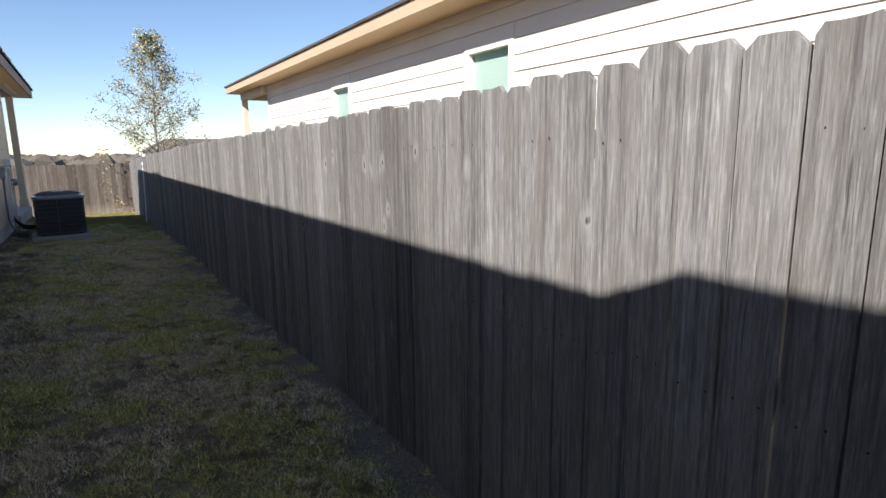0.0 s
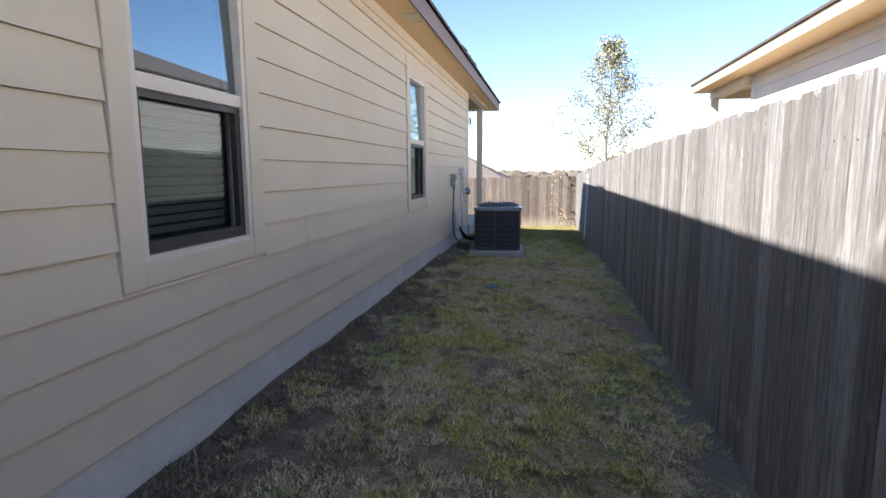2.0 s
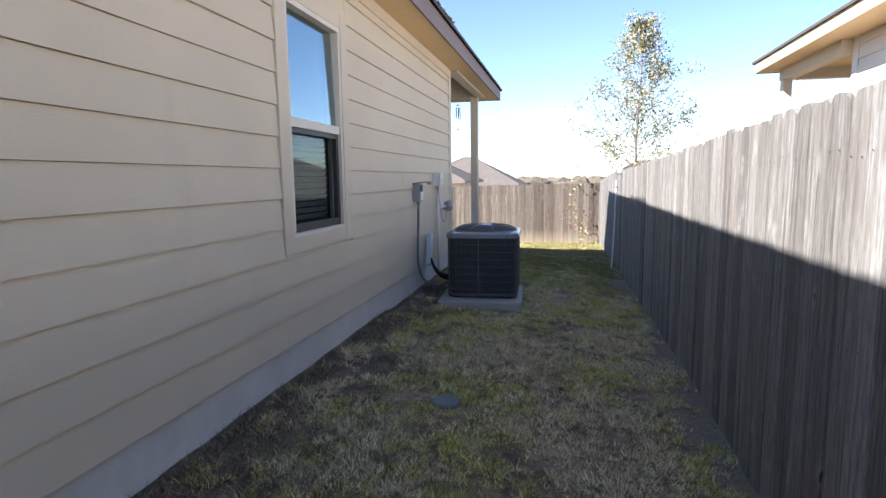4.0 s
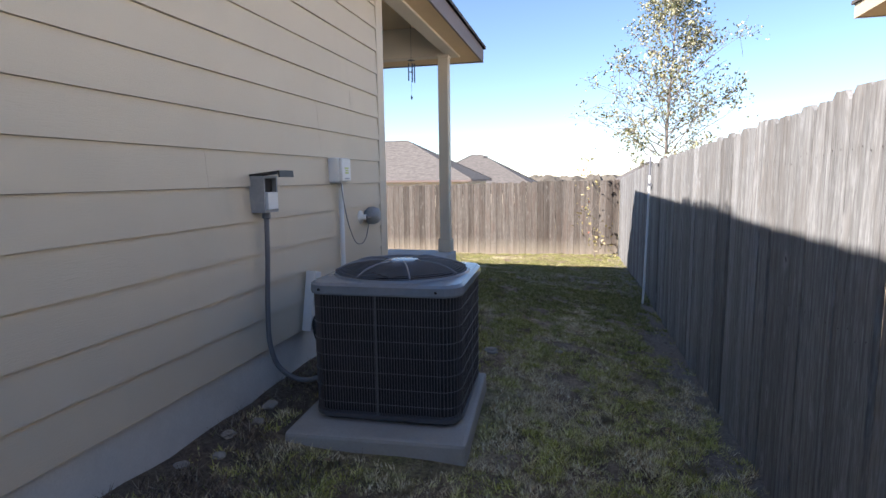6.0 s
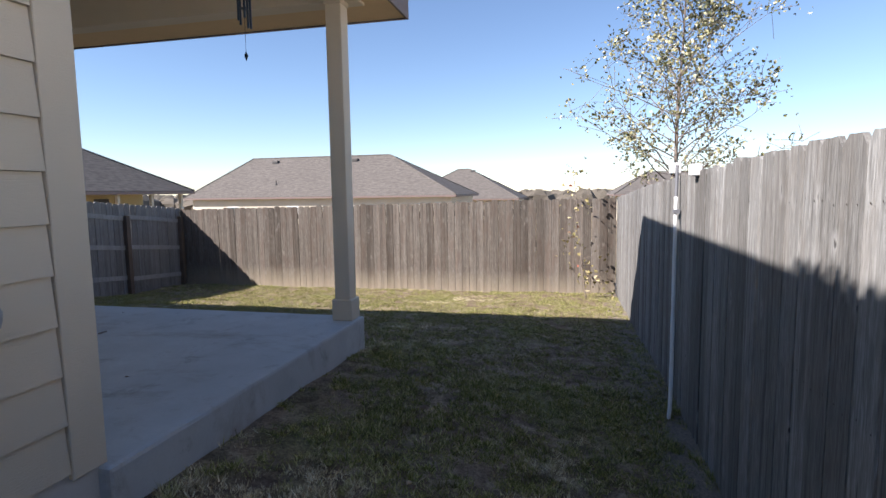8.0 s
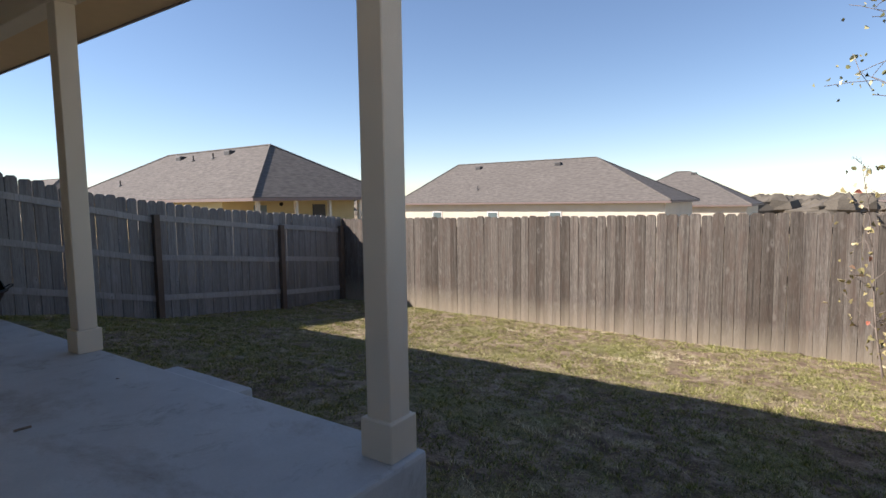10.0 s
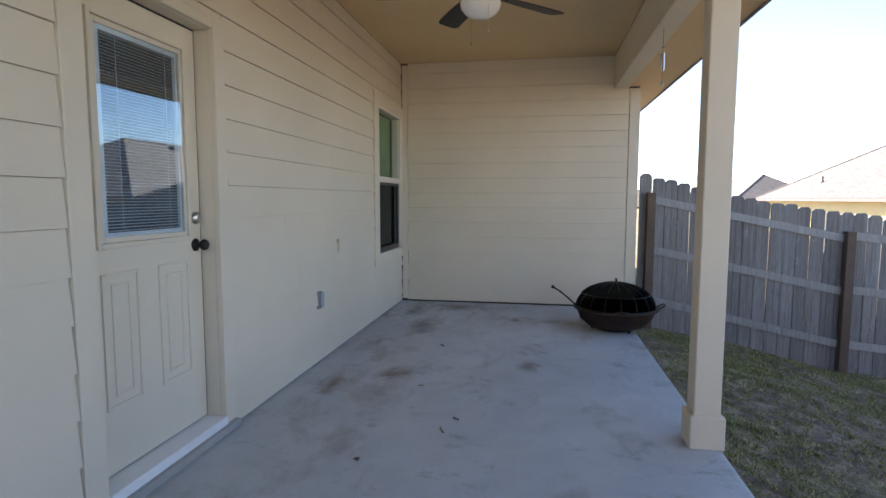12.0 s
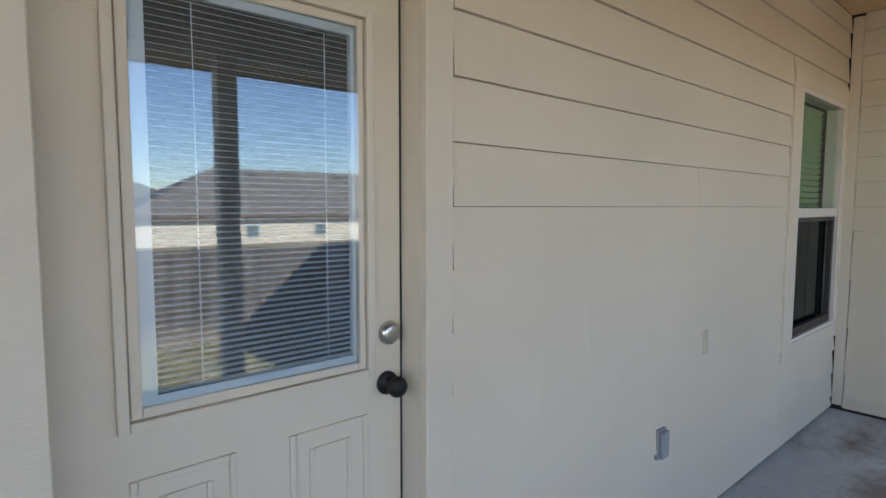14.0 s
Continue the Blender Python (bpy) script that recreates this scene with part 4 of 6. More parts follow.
# ---------- air conditioner ----------
def air_conditioner(cx=0.240, cy=9.00, w=0.725, z0=0.295, z1=0.972):
    ac = thing("air_conditioner", "dark grey outdoor air-conditioning unit on a concrete pad", "air conditioner", (cx, cy, z0))
    h = w / 2
    rad = 0.09

    def rrect(half, r, seg=6):
        pts = []
        for qx, qy, a0 in ((1, 1, 0), (-1, 1, 90), (-1, -1, 180), (1, -1, 270)):
            for k in range(seg + 1):
                a = radians(a0 + 90 * k / seg)
                pts.append((cx + qx * (half - r) + r * math.cos(a), cy + qy * (half - r) + r * math.sin(a)))
        full = []
        for i, p in enumerate(pts):
            q = pts[(i + 1) % len(pts)]
            k = max(1, round(math.dist(p, q) / 0.07))
            full += [(p[0] + (q[0] - p[0]) * j / k, p[1] + (q[1] - p[1]) * j / k) for j in range(k)]
        return full

    def shell(b, rings):
        vs = [[b.verts.new((x, y, z)) for x, y in rrect(half, max(0.01, rad + half - h))] for half, z in rings]
        for s, t in zip(vs, vs[1:]):
            n = len(s)
            for i in range(n):
                b.faces.new((s[i], s[(i + 1) % n], t[(i + 1) % n], t[i]))
        return vs

    b = bmesh.new()
    vs = shell(b, [(h - 0.022, z0 + 0.03), (h - 0.022, z1 - 0.05)])
    part("coil", b, M_COIL, ac, "dark finned coil", smooth=True)
    b = bmesh.new()
    vs = shell(b, [(h - 0.03, z0 + 0.014), (h - 0.014, z0 + 0.014), (h + 0.003, z0 + 0.028), (h + 0.004, z0 + 0.046), (h - 0.02, z0 + 0.050)])
    b.faces.new(vs[0])
    part("base_pan", b, M_AC, ac, smooth=False)
    for sx in (-1, 1):
        for sy in (-1, 1):
            b = bmesh.new()
            lathe(b, [(0.0, 0.0), (0.028, 0.0), (0.024, 0.016), (0.0, 0.016)], 12, Matrix.Translation((cx + sx * (h - 0.09), cy + sy * (h - 0.09), z0)))
            part("foot", b, M_RUBBER, ac, "black rubber foot")
    # corner posts and vertical wire guard
    g = bmesh.new()
    path = rrect(h - 0.003, rad - 0.003, 8)
    per = []
    for i in range(len(path)):
        p, q = Vector(path[i]), Vector(path[(i + 1) % len(path)])
        d = (q - p).length
        k = max(1, round(d / 0.0135))
        per += [p + (q - p) * j / k for j in range(k)]
    for p in per:
        r = 0.0022
        v = [g.verts.new((p.x + dx, p.y + dy, z)) for z in (z0 + 0.035, z1 - 0.03) for dx, dy in ((-r, -r), (r, -r), (r, r), (-r, r))]
        for i in range(4):
            g.faces.new((v[i], v[(i + 1) % 4], v[4 + (i + 1) % 4], v[4 + i]))
    part("wire_guard", g, M_WIRE, ac, "close-set vertical grey guard wires", kind="stuff")
    for k in range(7):
        z = z0 + 0.10 + k * (z1 - z0 - 0.17) / 6.6
        b = bmesh.new()
        tube(b, [(x, y, z) for x, y in rrect(h + 0.001, rad + 0.001, 6)], 0.0017, 5, close=True)
        part("guard_wire", b, M_CONDUIT, ac)
    for x, y in ((cx - 0.03, cy - h + 0.001), (cx + h - 0.001, cy + 0.02)):
        b = bmesh.new()
        box(b, x - 0.004, x + 0.004, y - 0.004, y + 0.004, z0 + 0.03, z1 - 0.04)
        part("guard_seam", b, M_CONDUIT, ac, "pale upright guard seam")
    # moulded top with a round opening
    b = bmesh.new()
    outer = [(h + 0.010, z1 - 0.055), (h + 0.014, z1 - 0.045), (h + 0.012, z1 - 0.012), (h - 0.004, z1)]
    vs = shell(b, outer)
    top = vs[-1]
    n = len(top)
    seg = n
    inner = []
    for rr, zz in ((0.354, z1 + 0.004), (0.348, z1 + 0.014), (0.340, z1 + 0.014), (0.336, z1 - 0.09)):
        ringv = []
        for v in top:
            a = math.atan2(v.co.y - cy, v.co.x - cx)
            ringv.append(b.verts.new((cx + rr * math.cos(a), cy + rr * math.sin(a), zz)))
        inner.append(ringv)
    for s, t in zip([top] + inner, inner):
        for i in range(n):
            b.faces.new((s[i], s[(i + 1) % n], t[(i + 1) % n], t[i]))
    part("top_cover", b, M_ACTOP, ac, "glossy grey moulded top with the sky's sheen in its colour", smooth=False)
    # fan guard: rings, spokes, hub
    guard = bmesh.new()
    lathe(guard, [(0.0, z1 + 0.066), (0.080, z1 + 0.064), (0.100, z1 + 0.060), (0.103, z1 + 0.050)], 32, Matrix.Translation((cx, cy, 0)))
    hub = part("fan_guard", guard, M_ACTOP, ac, "domed wire fan guard with a round badge", smooth=True)
    for k in range(18):
        rr = 0.112 + k * 0.0131
        zz = z1 + 0.061 - 0.044 * ((rr - 0.10) / 0.235) ** 3.2
        b = bmesh.new()
        tube(b, [(cx + rr * math.cos(2 * math.pi * i / 48), cy + rr * math.sin(2 * math.pi * i / 48), zz) for i in range(48)], 0.0019, 5, close=True)
        part("ring", b, M_CONDUIT, hub, smooth=True)
    for k in range(8):
        a = radians(22 + 45 * k)
        b = bmesh.new()
        tube(b, [(cx + rr * math.cos(a), cy + rr * math.sin(a), z1 + 0.064 - 0.044 * (max(0, rr - 0.10) / 0.235) ** 3.2) for rr in (0.09, 0.14, 0.20, 0.25, 0.29, 0.32, 0.340)], 0.005, 6)
        part("spoke", b, M_GUARD, hub, smooth=True)
    for k in range(3):
        b = bmesh.new()
        a = radians(15 + 120 * k)
        m = Matrix.Translation((cx, cy, z1 - 0.06)) @ Matrix.Rotation(a, 4, "Z") @ Matrix.Rotation(radians(24), 4, "X")
        v = [b.verts.new(m @ Vector(p)) for p in ((0.04, -0.05, 0), (0.26, -0.11, 0), (0.27, 0.08, 0), (0.04, 0.05, 0))]
        w = [b.verts.new(m @ (m.inverted() @ q.co + Vector((0, 0, 0.003)))) for q in v]
        b.faces.new(v[::-1])
        b.faces.new(w)
        for i in range(4):
            b.faces.new((v[i], v[(i + 1) % 4], w[(i + 1) % 4], w[i]))
        part("fan_blade", b, M_COIL, ac)
    b = bmesh.new()
    lathe(b, [(0.0, z1 - 0.03), (0.055, z1 - 0.035), (0.06, z1 - 0.2), (0.0, z1 - 0.2)], 16, Matrix.Translation((cx, cy, 0)))
    part("fan_motor", b, M_COIL, ac)
    b = bmesh.new()
    lathe(b, [(0.27, z1 - 0.25), (0.0, z1 - 0.25)], 24, Matrix.Translation((cx, cy, 0)))
    part("inner_shroud", b, M_COIL, ac)
    for sx in (-0.30, 0.26):
        b = bmesh.new()
        lathe(b, [(0.0, 0.003), (0.006, 0.002), (0.007, 0.0)], 8, Matrix.Translation((cx + sx, cy - h - 0.013, z1 - 0.03)) @ Matrix.Rotation(radians(90), 4, "X"))
        part("screw", b, M_BLACK, ac)
    ac.rotation_euler.z = radians(2.5)
    return ac


air_conditioner()
bm = bmesh.new()
box(bm, -0.425, 0.425, -0.46, 0.46, 0.08, 0.295)
rounded(bm, 0.018, 2)
bmesh.ops.transform(bm, matrix=Matrix.Translation((0.220, 8.95, 0)) @ Matrix.Rotation(radians(4), 4, "Z"), verts=bm.verts)
tagged(new("equipment_pad", to_mesh("equipment_pad", bm, M_PAD)), "grey concrete pad under the air conditioner", "pad")


# ---------- things on the side wall ----------
def disconnect_box():
    y0, y1, z0, z1 = 8.825, 8.955, 1.285, 1.475
    d = thing("disconnect_box", "grey electrical disconnect box with its cover raised", "electrical box", (WALL_X, y0, z0))
    b = bmesh.new()
    for e in ((WALL_X, -0.435, y0, y0 + 0.012, z0, z1), (WALL_X, -0.435, y1 - 0.012, y1, z0, z1), (WALL_X, -0.435, y0 + 0.012, y1 - 0.012, z0, z0 + 0.012), (WALL_X, -0.435, y0 + 0.012, y1 - 0.012, z1 - 0.012, z1), (WALL_X, -0.508, y0 + 0.012, y1 - 0.012, z0 + 0.012, z1 - 0.012)):
        box(b, *e)
    part("case", b, M_GREYBOX, d)
    b = bmesh.new()
    box(b, -0.505, -0.425, y0 + 0.02, y1 - 0.014, z0 + 0.014, z0 + 0.105)
    rounded(b, 0.006, 2)
    part("fuse_pull", b, M_WHITE, d, "pale grey pull-out block")
    # solid block in the hollow, coloured dark in place of the shade there
    b = bmesh.new()
    box(b, -0.505, -0.46, y0 + 0.018, y1 - 0.016, z0 + 0.106, z1 - 0.014)
    part("recess", b, M_COIL, d)
    b = bmesh.new()
    box(b, 0, 0.175, y0 - 0.004, y1 + 0.004, -0.004, 0.004)
    box(b, 0.165, 0.175, y0 - 0.004, y1 + 0.004, -0.03, -0.004)
    bmesh.ops.transform(b, matrix=Matrix.Translation((-0.515, 0, z1 + 0.004)) @ Matrix.Rotation(radians(-6), 4, "Y"), verts=b.verts)
    part("cover", b, M_DARKFRAME, d, "raised dark grey cover")
    b = bmesh.new()
    lathe(b, [(0.0, 0.0), (0.02, 0.0), (0.022, -0.03), (0.016, -0.034), (0.0, -0.034)], 14, Matrix.Translation((-0.47, 8.89, z0)))
    part("gland", b, M_CONDUIT, d)
    b = bmesh.new()
    tube(b, curve_pts([(-0.47, 8.89, z0 - 0.02), (-0.475, 8.89, 1.05), (-0.48, 8.875, 0.80), (-0.47, 8.86, 0.58), (-0.42, 8.87, 0.44), (-0.30, 8.90, 0.375), (-0.15, 8.98, 0.40)], 8), 0.0135, 10)
    part("flexible_conduit", b, M_CONDUIT, d, "drooping grey flexible conduit", smooth=True)


disconnect_box()


def phone_box():
    y0, y1, z0, z1 = 9.74, 9.90, 1.43, 1.598
    d = thing("utility_box", "off-white plastic utility box with a conduit below", "utility box", (WALL_X, y0, z0))
    b = bmesh.new()
    box(b, WALL_X, -0.445, y0, y1, z0, z1)
    rounded(b, 0.012, 3)
    part("case", b, M_PVC, d)
    b = bmesh.new()
    box(b, -0.446, -0.420, y0 + 0.012, y1 - 0.004, z0 + 0.008, z1 - 0.004)
    rounded(b, 0.010, 3)
    cov = part("cover", b, M_PVC, d)
    for k, (a, c) in enumerate(((0.055, 0.115), (0.062, 0.108), (0.055, 0.115))):
        b = bmesh.new()
        box(b, -0.4205, -0.4188, y0 + a, y0 + c, z1 - 0.075 - 0.016 * k, z1 - 0.066 - 0.016 * k)
        part("print_bar", b, M_YLABEL, cov, "small yellow-green printed bar")
    b = bmesh.new()
    box(b, -0.4205, -0.4188, y0 + 0.05, y0 + 0.125, z0 + 0.022, z0 + 0.032)
    part("print_bar", b, M_GREYBOX, cov, "small grey printed bar")
    b = bmesh.new()
    tube(b, [(-0.485, 9.86, z0), (-0.485, 9.86, 0.30)], 0.017, 12)
    part("pipe", b, M_PVC, d, "white plastic conduit pipe", smooth=True)
    b = bmesh.new()
    tube(b, curve_pts([(-0.470, 9.83, z0 + 0.005), (-0.462, 9.85, 1.30), (-0.468, 9.93, 1.14), (-0.472, 10.05, 1.00), (-0.476, 10.18, 0.965), (-0.480, 10.28, 1.00), (-0.482, 10.34, 1.08), (-0.48, 10.37, 1.14)], 8), 0.0036, 6)
    part("cable", b, M_CONDUIT, d, "thin grey drooping cable", smooth=True)


phone_box()


def tap_box():
    """The round grey fitting near the corner, with its insulating cover."""
    d = thing("hose_tap", "grey wrapped hose tap on the siding", "tap", (WALL_X, 10.42, 1.17))
    b = bmesh.new()
    lathe(b, [(0.0, 0.0), (0.052, 0.0), (0.052, 0.010), (0.02, 0.016), (0.02, 0.05), (0.0, 0.05)], 20, Matrix.Translation((WALL_X, 10.27, 1.16)) @ Matrix.Rotation(radians(90), 4, "Y"))
    part("flange", b, M_PVC, d, "white wall flange", smooth=True)
    b = bmesh.new()
    lathe(b, [(0.0, 0.0), (0.045, 0.004), (0.066, 0.03), (0.068, 0.07), (0.058, 0.10), (0.03, 0.112), (0.0, 0.114)], 18, Matrix.Translation((WALL_X, 10.39, 1.165)) @ Matrix.Rotation(radians(90), 4, "Y"))
    for v in b.verts:
        v.co += Vector((noise.noise(v.co * 23), noise.noise(v.co * 29), noise.noise(v.co * 31))) * 0.012
    part("wrap", b, M_GREYBOX, d, "lumpy grey cover", smooth=True)
    b = bmesh.new()
    tube(b, [(-0.47, 10.27, 1.16), (-0.455, 10.35, 1.163)], 0.013, 8)
    part("spout", b, M_CONDUIT, d)


tap_box()


def line_set():
    d = thing("refrigerant_lines", "black insulated refrigerant lines with a loose white cover strip", "pipes", (WALL_X, 9.38, 0.5))
    b = bmesh.new()
    m = Matrix.Translation((-0.475, 9.35, 0.69)) @ Matrix.Rotation(radians(-14), 4, "X")
    box(b, -0.03, 0.03, -0.045, 0.045, -0.17, 0.20)
    rounded(b, 0.006, 2)
    bmesh.ops.transform(b, matrix=m, verts=b.verts)
    part("cover_strip", b, M_PVC, d, "white plastic line cover")
    for dy, dz in ((0.0, 0.0), (0.035, -0.02), (-0.03, 0.03)):
        b = bmesh.new()
        tube(b, curve_pts([(-0.51, 9.38 + dy, 0.60 + dz), (-0.46, 9.36 + dy, 0.58 + dz), (-0.38, 9.26 + dy, 0.48 + dz), (-0.28, 9.18 + dy, 0.42 + dz), (-0.15, 9.10 + dy, 0.42 + dz)], 7), 0.017, 8)
        part("line", b, M_RUBBER, d, "black foam-sleeved line", smooth=True)


line_set()


def vent_cover():
    d = thing("vent_cover", "white plastic vent cover low on the siding", "vent", (WALL_X, 0.68, 0.72))
    b = bmesh.new()
    box(b, WALL_X, WALL_X + 0.02, 0.60, 0.77, 0.64, 0.80)
    rounded(b, 0.006, 2)
    part("back_plate", b, M_PVC, d)
    b = bmesh.new()
    v = [b.verts.new(p) for p in ((WALL_X + 0.02, 0.615, 0.785), (WALL_X + 0.02, 0.755, 0.785), (WALL_X + 0.06, 0.755, 0.67), (WALL_X + 0.06, 0.615, 0.67), (WALL_X + 0.02, 0.615, 0.66), (WALL_X + 0.02, 0.755, 0.66))]
    for f in ((0, 1, 2, 3), (3, 2, 5, 4), (0, 3, 4), (1, 5, 2), (0, 4, 5, 1)):
        b.faces.new([v[i] for i in f])
    part("hood", b, M_PVC, d)


vent_cover()

def soffit_vent():
    v = thing("soffit_vent", "small tan louvred vent under the eave", "vent", (-0.30, 5.55, SOFFIT_Z))
    b = bmesh.new()
    for e in ((-0.38, -0.365, 5.40, 5.70), (-0.235, -0.22, 5.40, 5.70), (-0.365, -0.235, 5.40, 5.415), (-0.365, -0.235, 5.685, 5.70)):
        box(b, *e, SOFFIT_Z - 0.010, SOFFIT_Z + 0.002)
    part("frame", b, M_TRIM, v)
    for k in range(7):
        b = bmesh.new()
        x = -0.355 + k * 0.0185
        box(b, x, x + 0.009, 5.415, 5.685, SOFFIT_Z - 0.007, SOFFIT_Z + 0.002)
        part("slat", b, M_TRIM, v)


soffit_vent()

# outlet and small hook on the porch wall
d = thing("outlet_cover", "grey weatherproof outlet cover on the porch wall", "outlet", (-4.585, PATIO_Y, 0.955))
bm = bmesh.new()
box(bm, -4.618, -4.546, PATIO_Y - 0.004, PATIO_Y + 0.014, 0.903, 1.036)
rounded(bm, 0.004, 2)
part("plate", bm, M_GREYBOX, d)
bm = bmesh.new()
box(bm, -4.612, -4.552, PATIO_Y + 0.014, PATIO_Y + 0.034, 0.910, 1.029)
rounded(bm, 0.008, 2)
part("flap", bm, M_GREYBOX, d)
bm = bmesh.new()
box(bm, -5.0, -4.992, PATIO_Y - 0.004, PATIO_Y + 0.016, 1.30, 1.41)
box(bm, -4.975, -4.967, PATIO_Y - 0.004, PATIO_Y + 0.016, 1.30, 1.41)
tagged(new("wall_mark", to_mesh("wall_mark", bm, M_TRIM)), "thin tan painted bracket on the porch wall", "bracket")


# ---------- ceiling fan ----------
def ceiling_fan(cx=-4.19, cy=12.13, zc=3.29):
    f = thing("ceiling_fan", "dark-bladed ceiling fan with a white bowl light", "ceiling fan", (cx, cy, zc))
    T = Matrix.Translation((cx, cy, 0))
    b = bmesh.new()
    lathe(b, [(0.0, zc + 0.08), (0.065, zc + 0.08), (0.06, zc + 0.03), (0.02, zc), (0.0, zc)], 24, T)
    part("canopy", b, M_BLADE, f, smooth=True)
    b = bmesh.new()
    tube(b, [(cx, cy, zc + 0.02), (cx, cy, zc - 0.16)], 0.013, 10)
    part("downrod", b, M_BLADE, f)
    b = bmesh.new()
    lathe(b, [(0.0, zc - 0.14), (0.07, zc - 0.15), (0.105, zc - 0.18), (0.11, zc - 0.24), (0.08, zc - 0.275), (0.06, zc - 0.29), (0.06, zc - 0.305), (0.0, zc - 0.305)], 28, T)
    part("motor", b, M_BLADE, f, smooth=True)
    b = bmesh.new()
    lathe(b, [(0.125, zc - 0.300), (0.130, zc - 0.315), (0.122, zc - 0.345), (0.098, zc - 0.375), (0.06, zc - 0.395), (0.0, zc - 0.402)], 28, T)
    part("light_bowl", b, M_OPAL, f, "white opal glass bowl", smooth=True)
    for k in range(5):
        a = radians(63 + 72 * k)
        m = T @ Matrix.Translation((0, 0, zc - 0.245)) @ Matrix.Rotation(a, 4, "Z") @ Matrix.Rotation(radians(11), 4, "X")
        b = bmesh.new()
        outline = [(0.15, -0.055), (0.40, -0.072), (0.66, -0.078), (0.70, -0.060), (0.705, 0.0), (0.70, 0.060), (0.66, 0.078), (0.40, 0.072), (0.15, 0.055)]
        lo = [b.verts.new(m @ Vector((x, y, -0.003))) for x, y in outline]
        hi = [b.verts.new(m @ Vector((x, y, 0.003))) for x, y in outline]
        b.faces.new(lo[::-1])
        b.faces.new(hi)
        for i in range(len(lo)):
            j = (i + 1) % len(lo)
            b.faces.new((lo[i], lo[j], hi[j], hi[i]))
        blade = part("blade", b, M_BLADE, f, "dark walnut blade")
        b = bmesh.new()
        box(b, 0.09, 0.22, -0.02, 0.02, -0.010, -0.004)
        bmesh.ops.transform(b, matrix=m, verts=b.verts)
        part("blade_iron", b, M_BLACK, f)
    for dx, dy, ln in ((0.10, 0.06, 0.20), (-0.09, -0.07, 0.22)):
        b = bmesh.new()
        tube(b, [(cx + dx, cy + dy, zc - 0.29), (cx + dx, cy + dy, zc - 0.30 - ln)], 0.0013, 5)
        lathe(b, [(0.0, 0.0), (0.005, -0.006), (0.006, -0.02), (0.0, -0.028)], 8, Matrix.Translation((cx + dx, cy + dy, zc - 0.30 - ln)))
        part("pull_chain", b, M_CHROME, f)


ceiling_fan()


def wind_chime(x, y, ztop, zdisc, tubes, length, material, label, rad=0.035):
    c = thing("wind_chime", label, "wind chime", (x, y, ztop), "wind chimes")
    b = bmesh.new()
    tube(b, [(x, y, ztop), (x, y, zdisc)], 0.0015, 5)
    part("cord", b, M_RUBBER, c)
    b = bmesh.new()
    lathe(b, [(0.0, 0.012), (rad * 0.6, 0.010), (rad * 1.25, 0.0), (0.0, -0.004)], 16, Matrix.Translation((x, y, zdisc)))
    part("cap", b, material, c)
    for k in range(tubes):
        a = 2 * math.pi * k / tubes + 0.3
        px, py = x + rad * math.cos(a), y + rad * math.sin(a)
        b = bmesh.new()
        tube(b, [(px, py, zdisc - 0.035), (px, py, zdisc - 0.035 - length * (1 - 0.07 * k))], 0.007, 8)
        part("tube", b, material, c)
    b = bmesh.new()
    tube(b, [(x, y, zdisc), (x, y, zdisc - length * 1.9)], 0.0012, 5)
    part("cord", b, M_RUBBER, c)
    b = bmesh.new()
    lathe(b, [(0.0, 0.004), (rad * 0.6, 0.003), (rad * 0.6, -0.003), (0.0, -0.004)], 14, Matrix.Translation((x, y, zdisc - length * 0.6)))
    part("clapper", b, material, c)
    b = bmesh.new()
    lathe(b, [(0.0, 0.03), (0.013, 0.0), (0.0, -0.03)], 6, Matrix.Translation((x, y, zdisc - length * 1.95)))
    part("sail", b, material, c)


M_BLUEBLACK = plain("blue_black_metal", (0.03, 0.045, 0.06), 0.35, 0.6)
wind_chime(-0.68, 12.2, 3.37, 2.72, 5, 0.20, M_BLUEBLACK, "small blue-black tube wind chime hung from the porch ceiling")
wind_chime(-5.0, 13.40, SOFFIT_Z - 0.02, 2.86, 3, 0.13, M_CHROME, "small pale wind chime hung from the porch beam", 0.014)


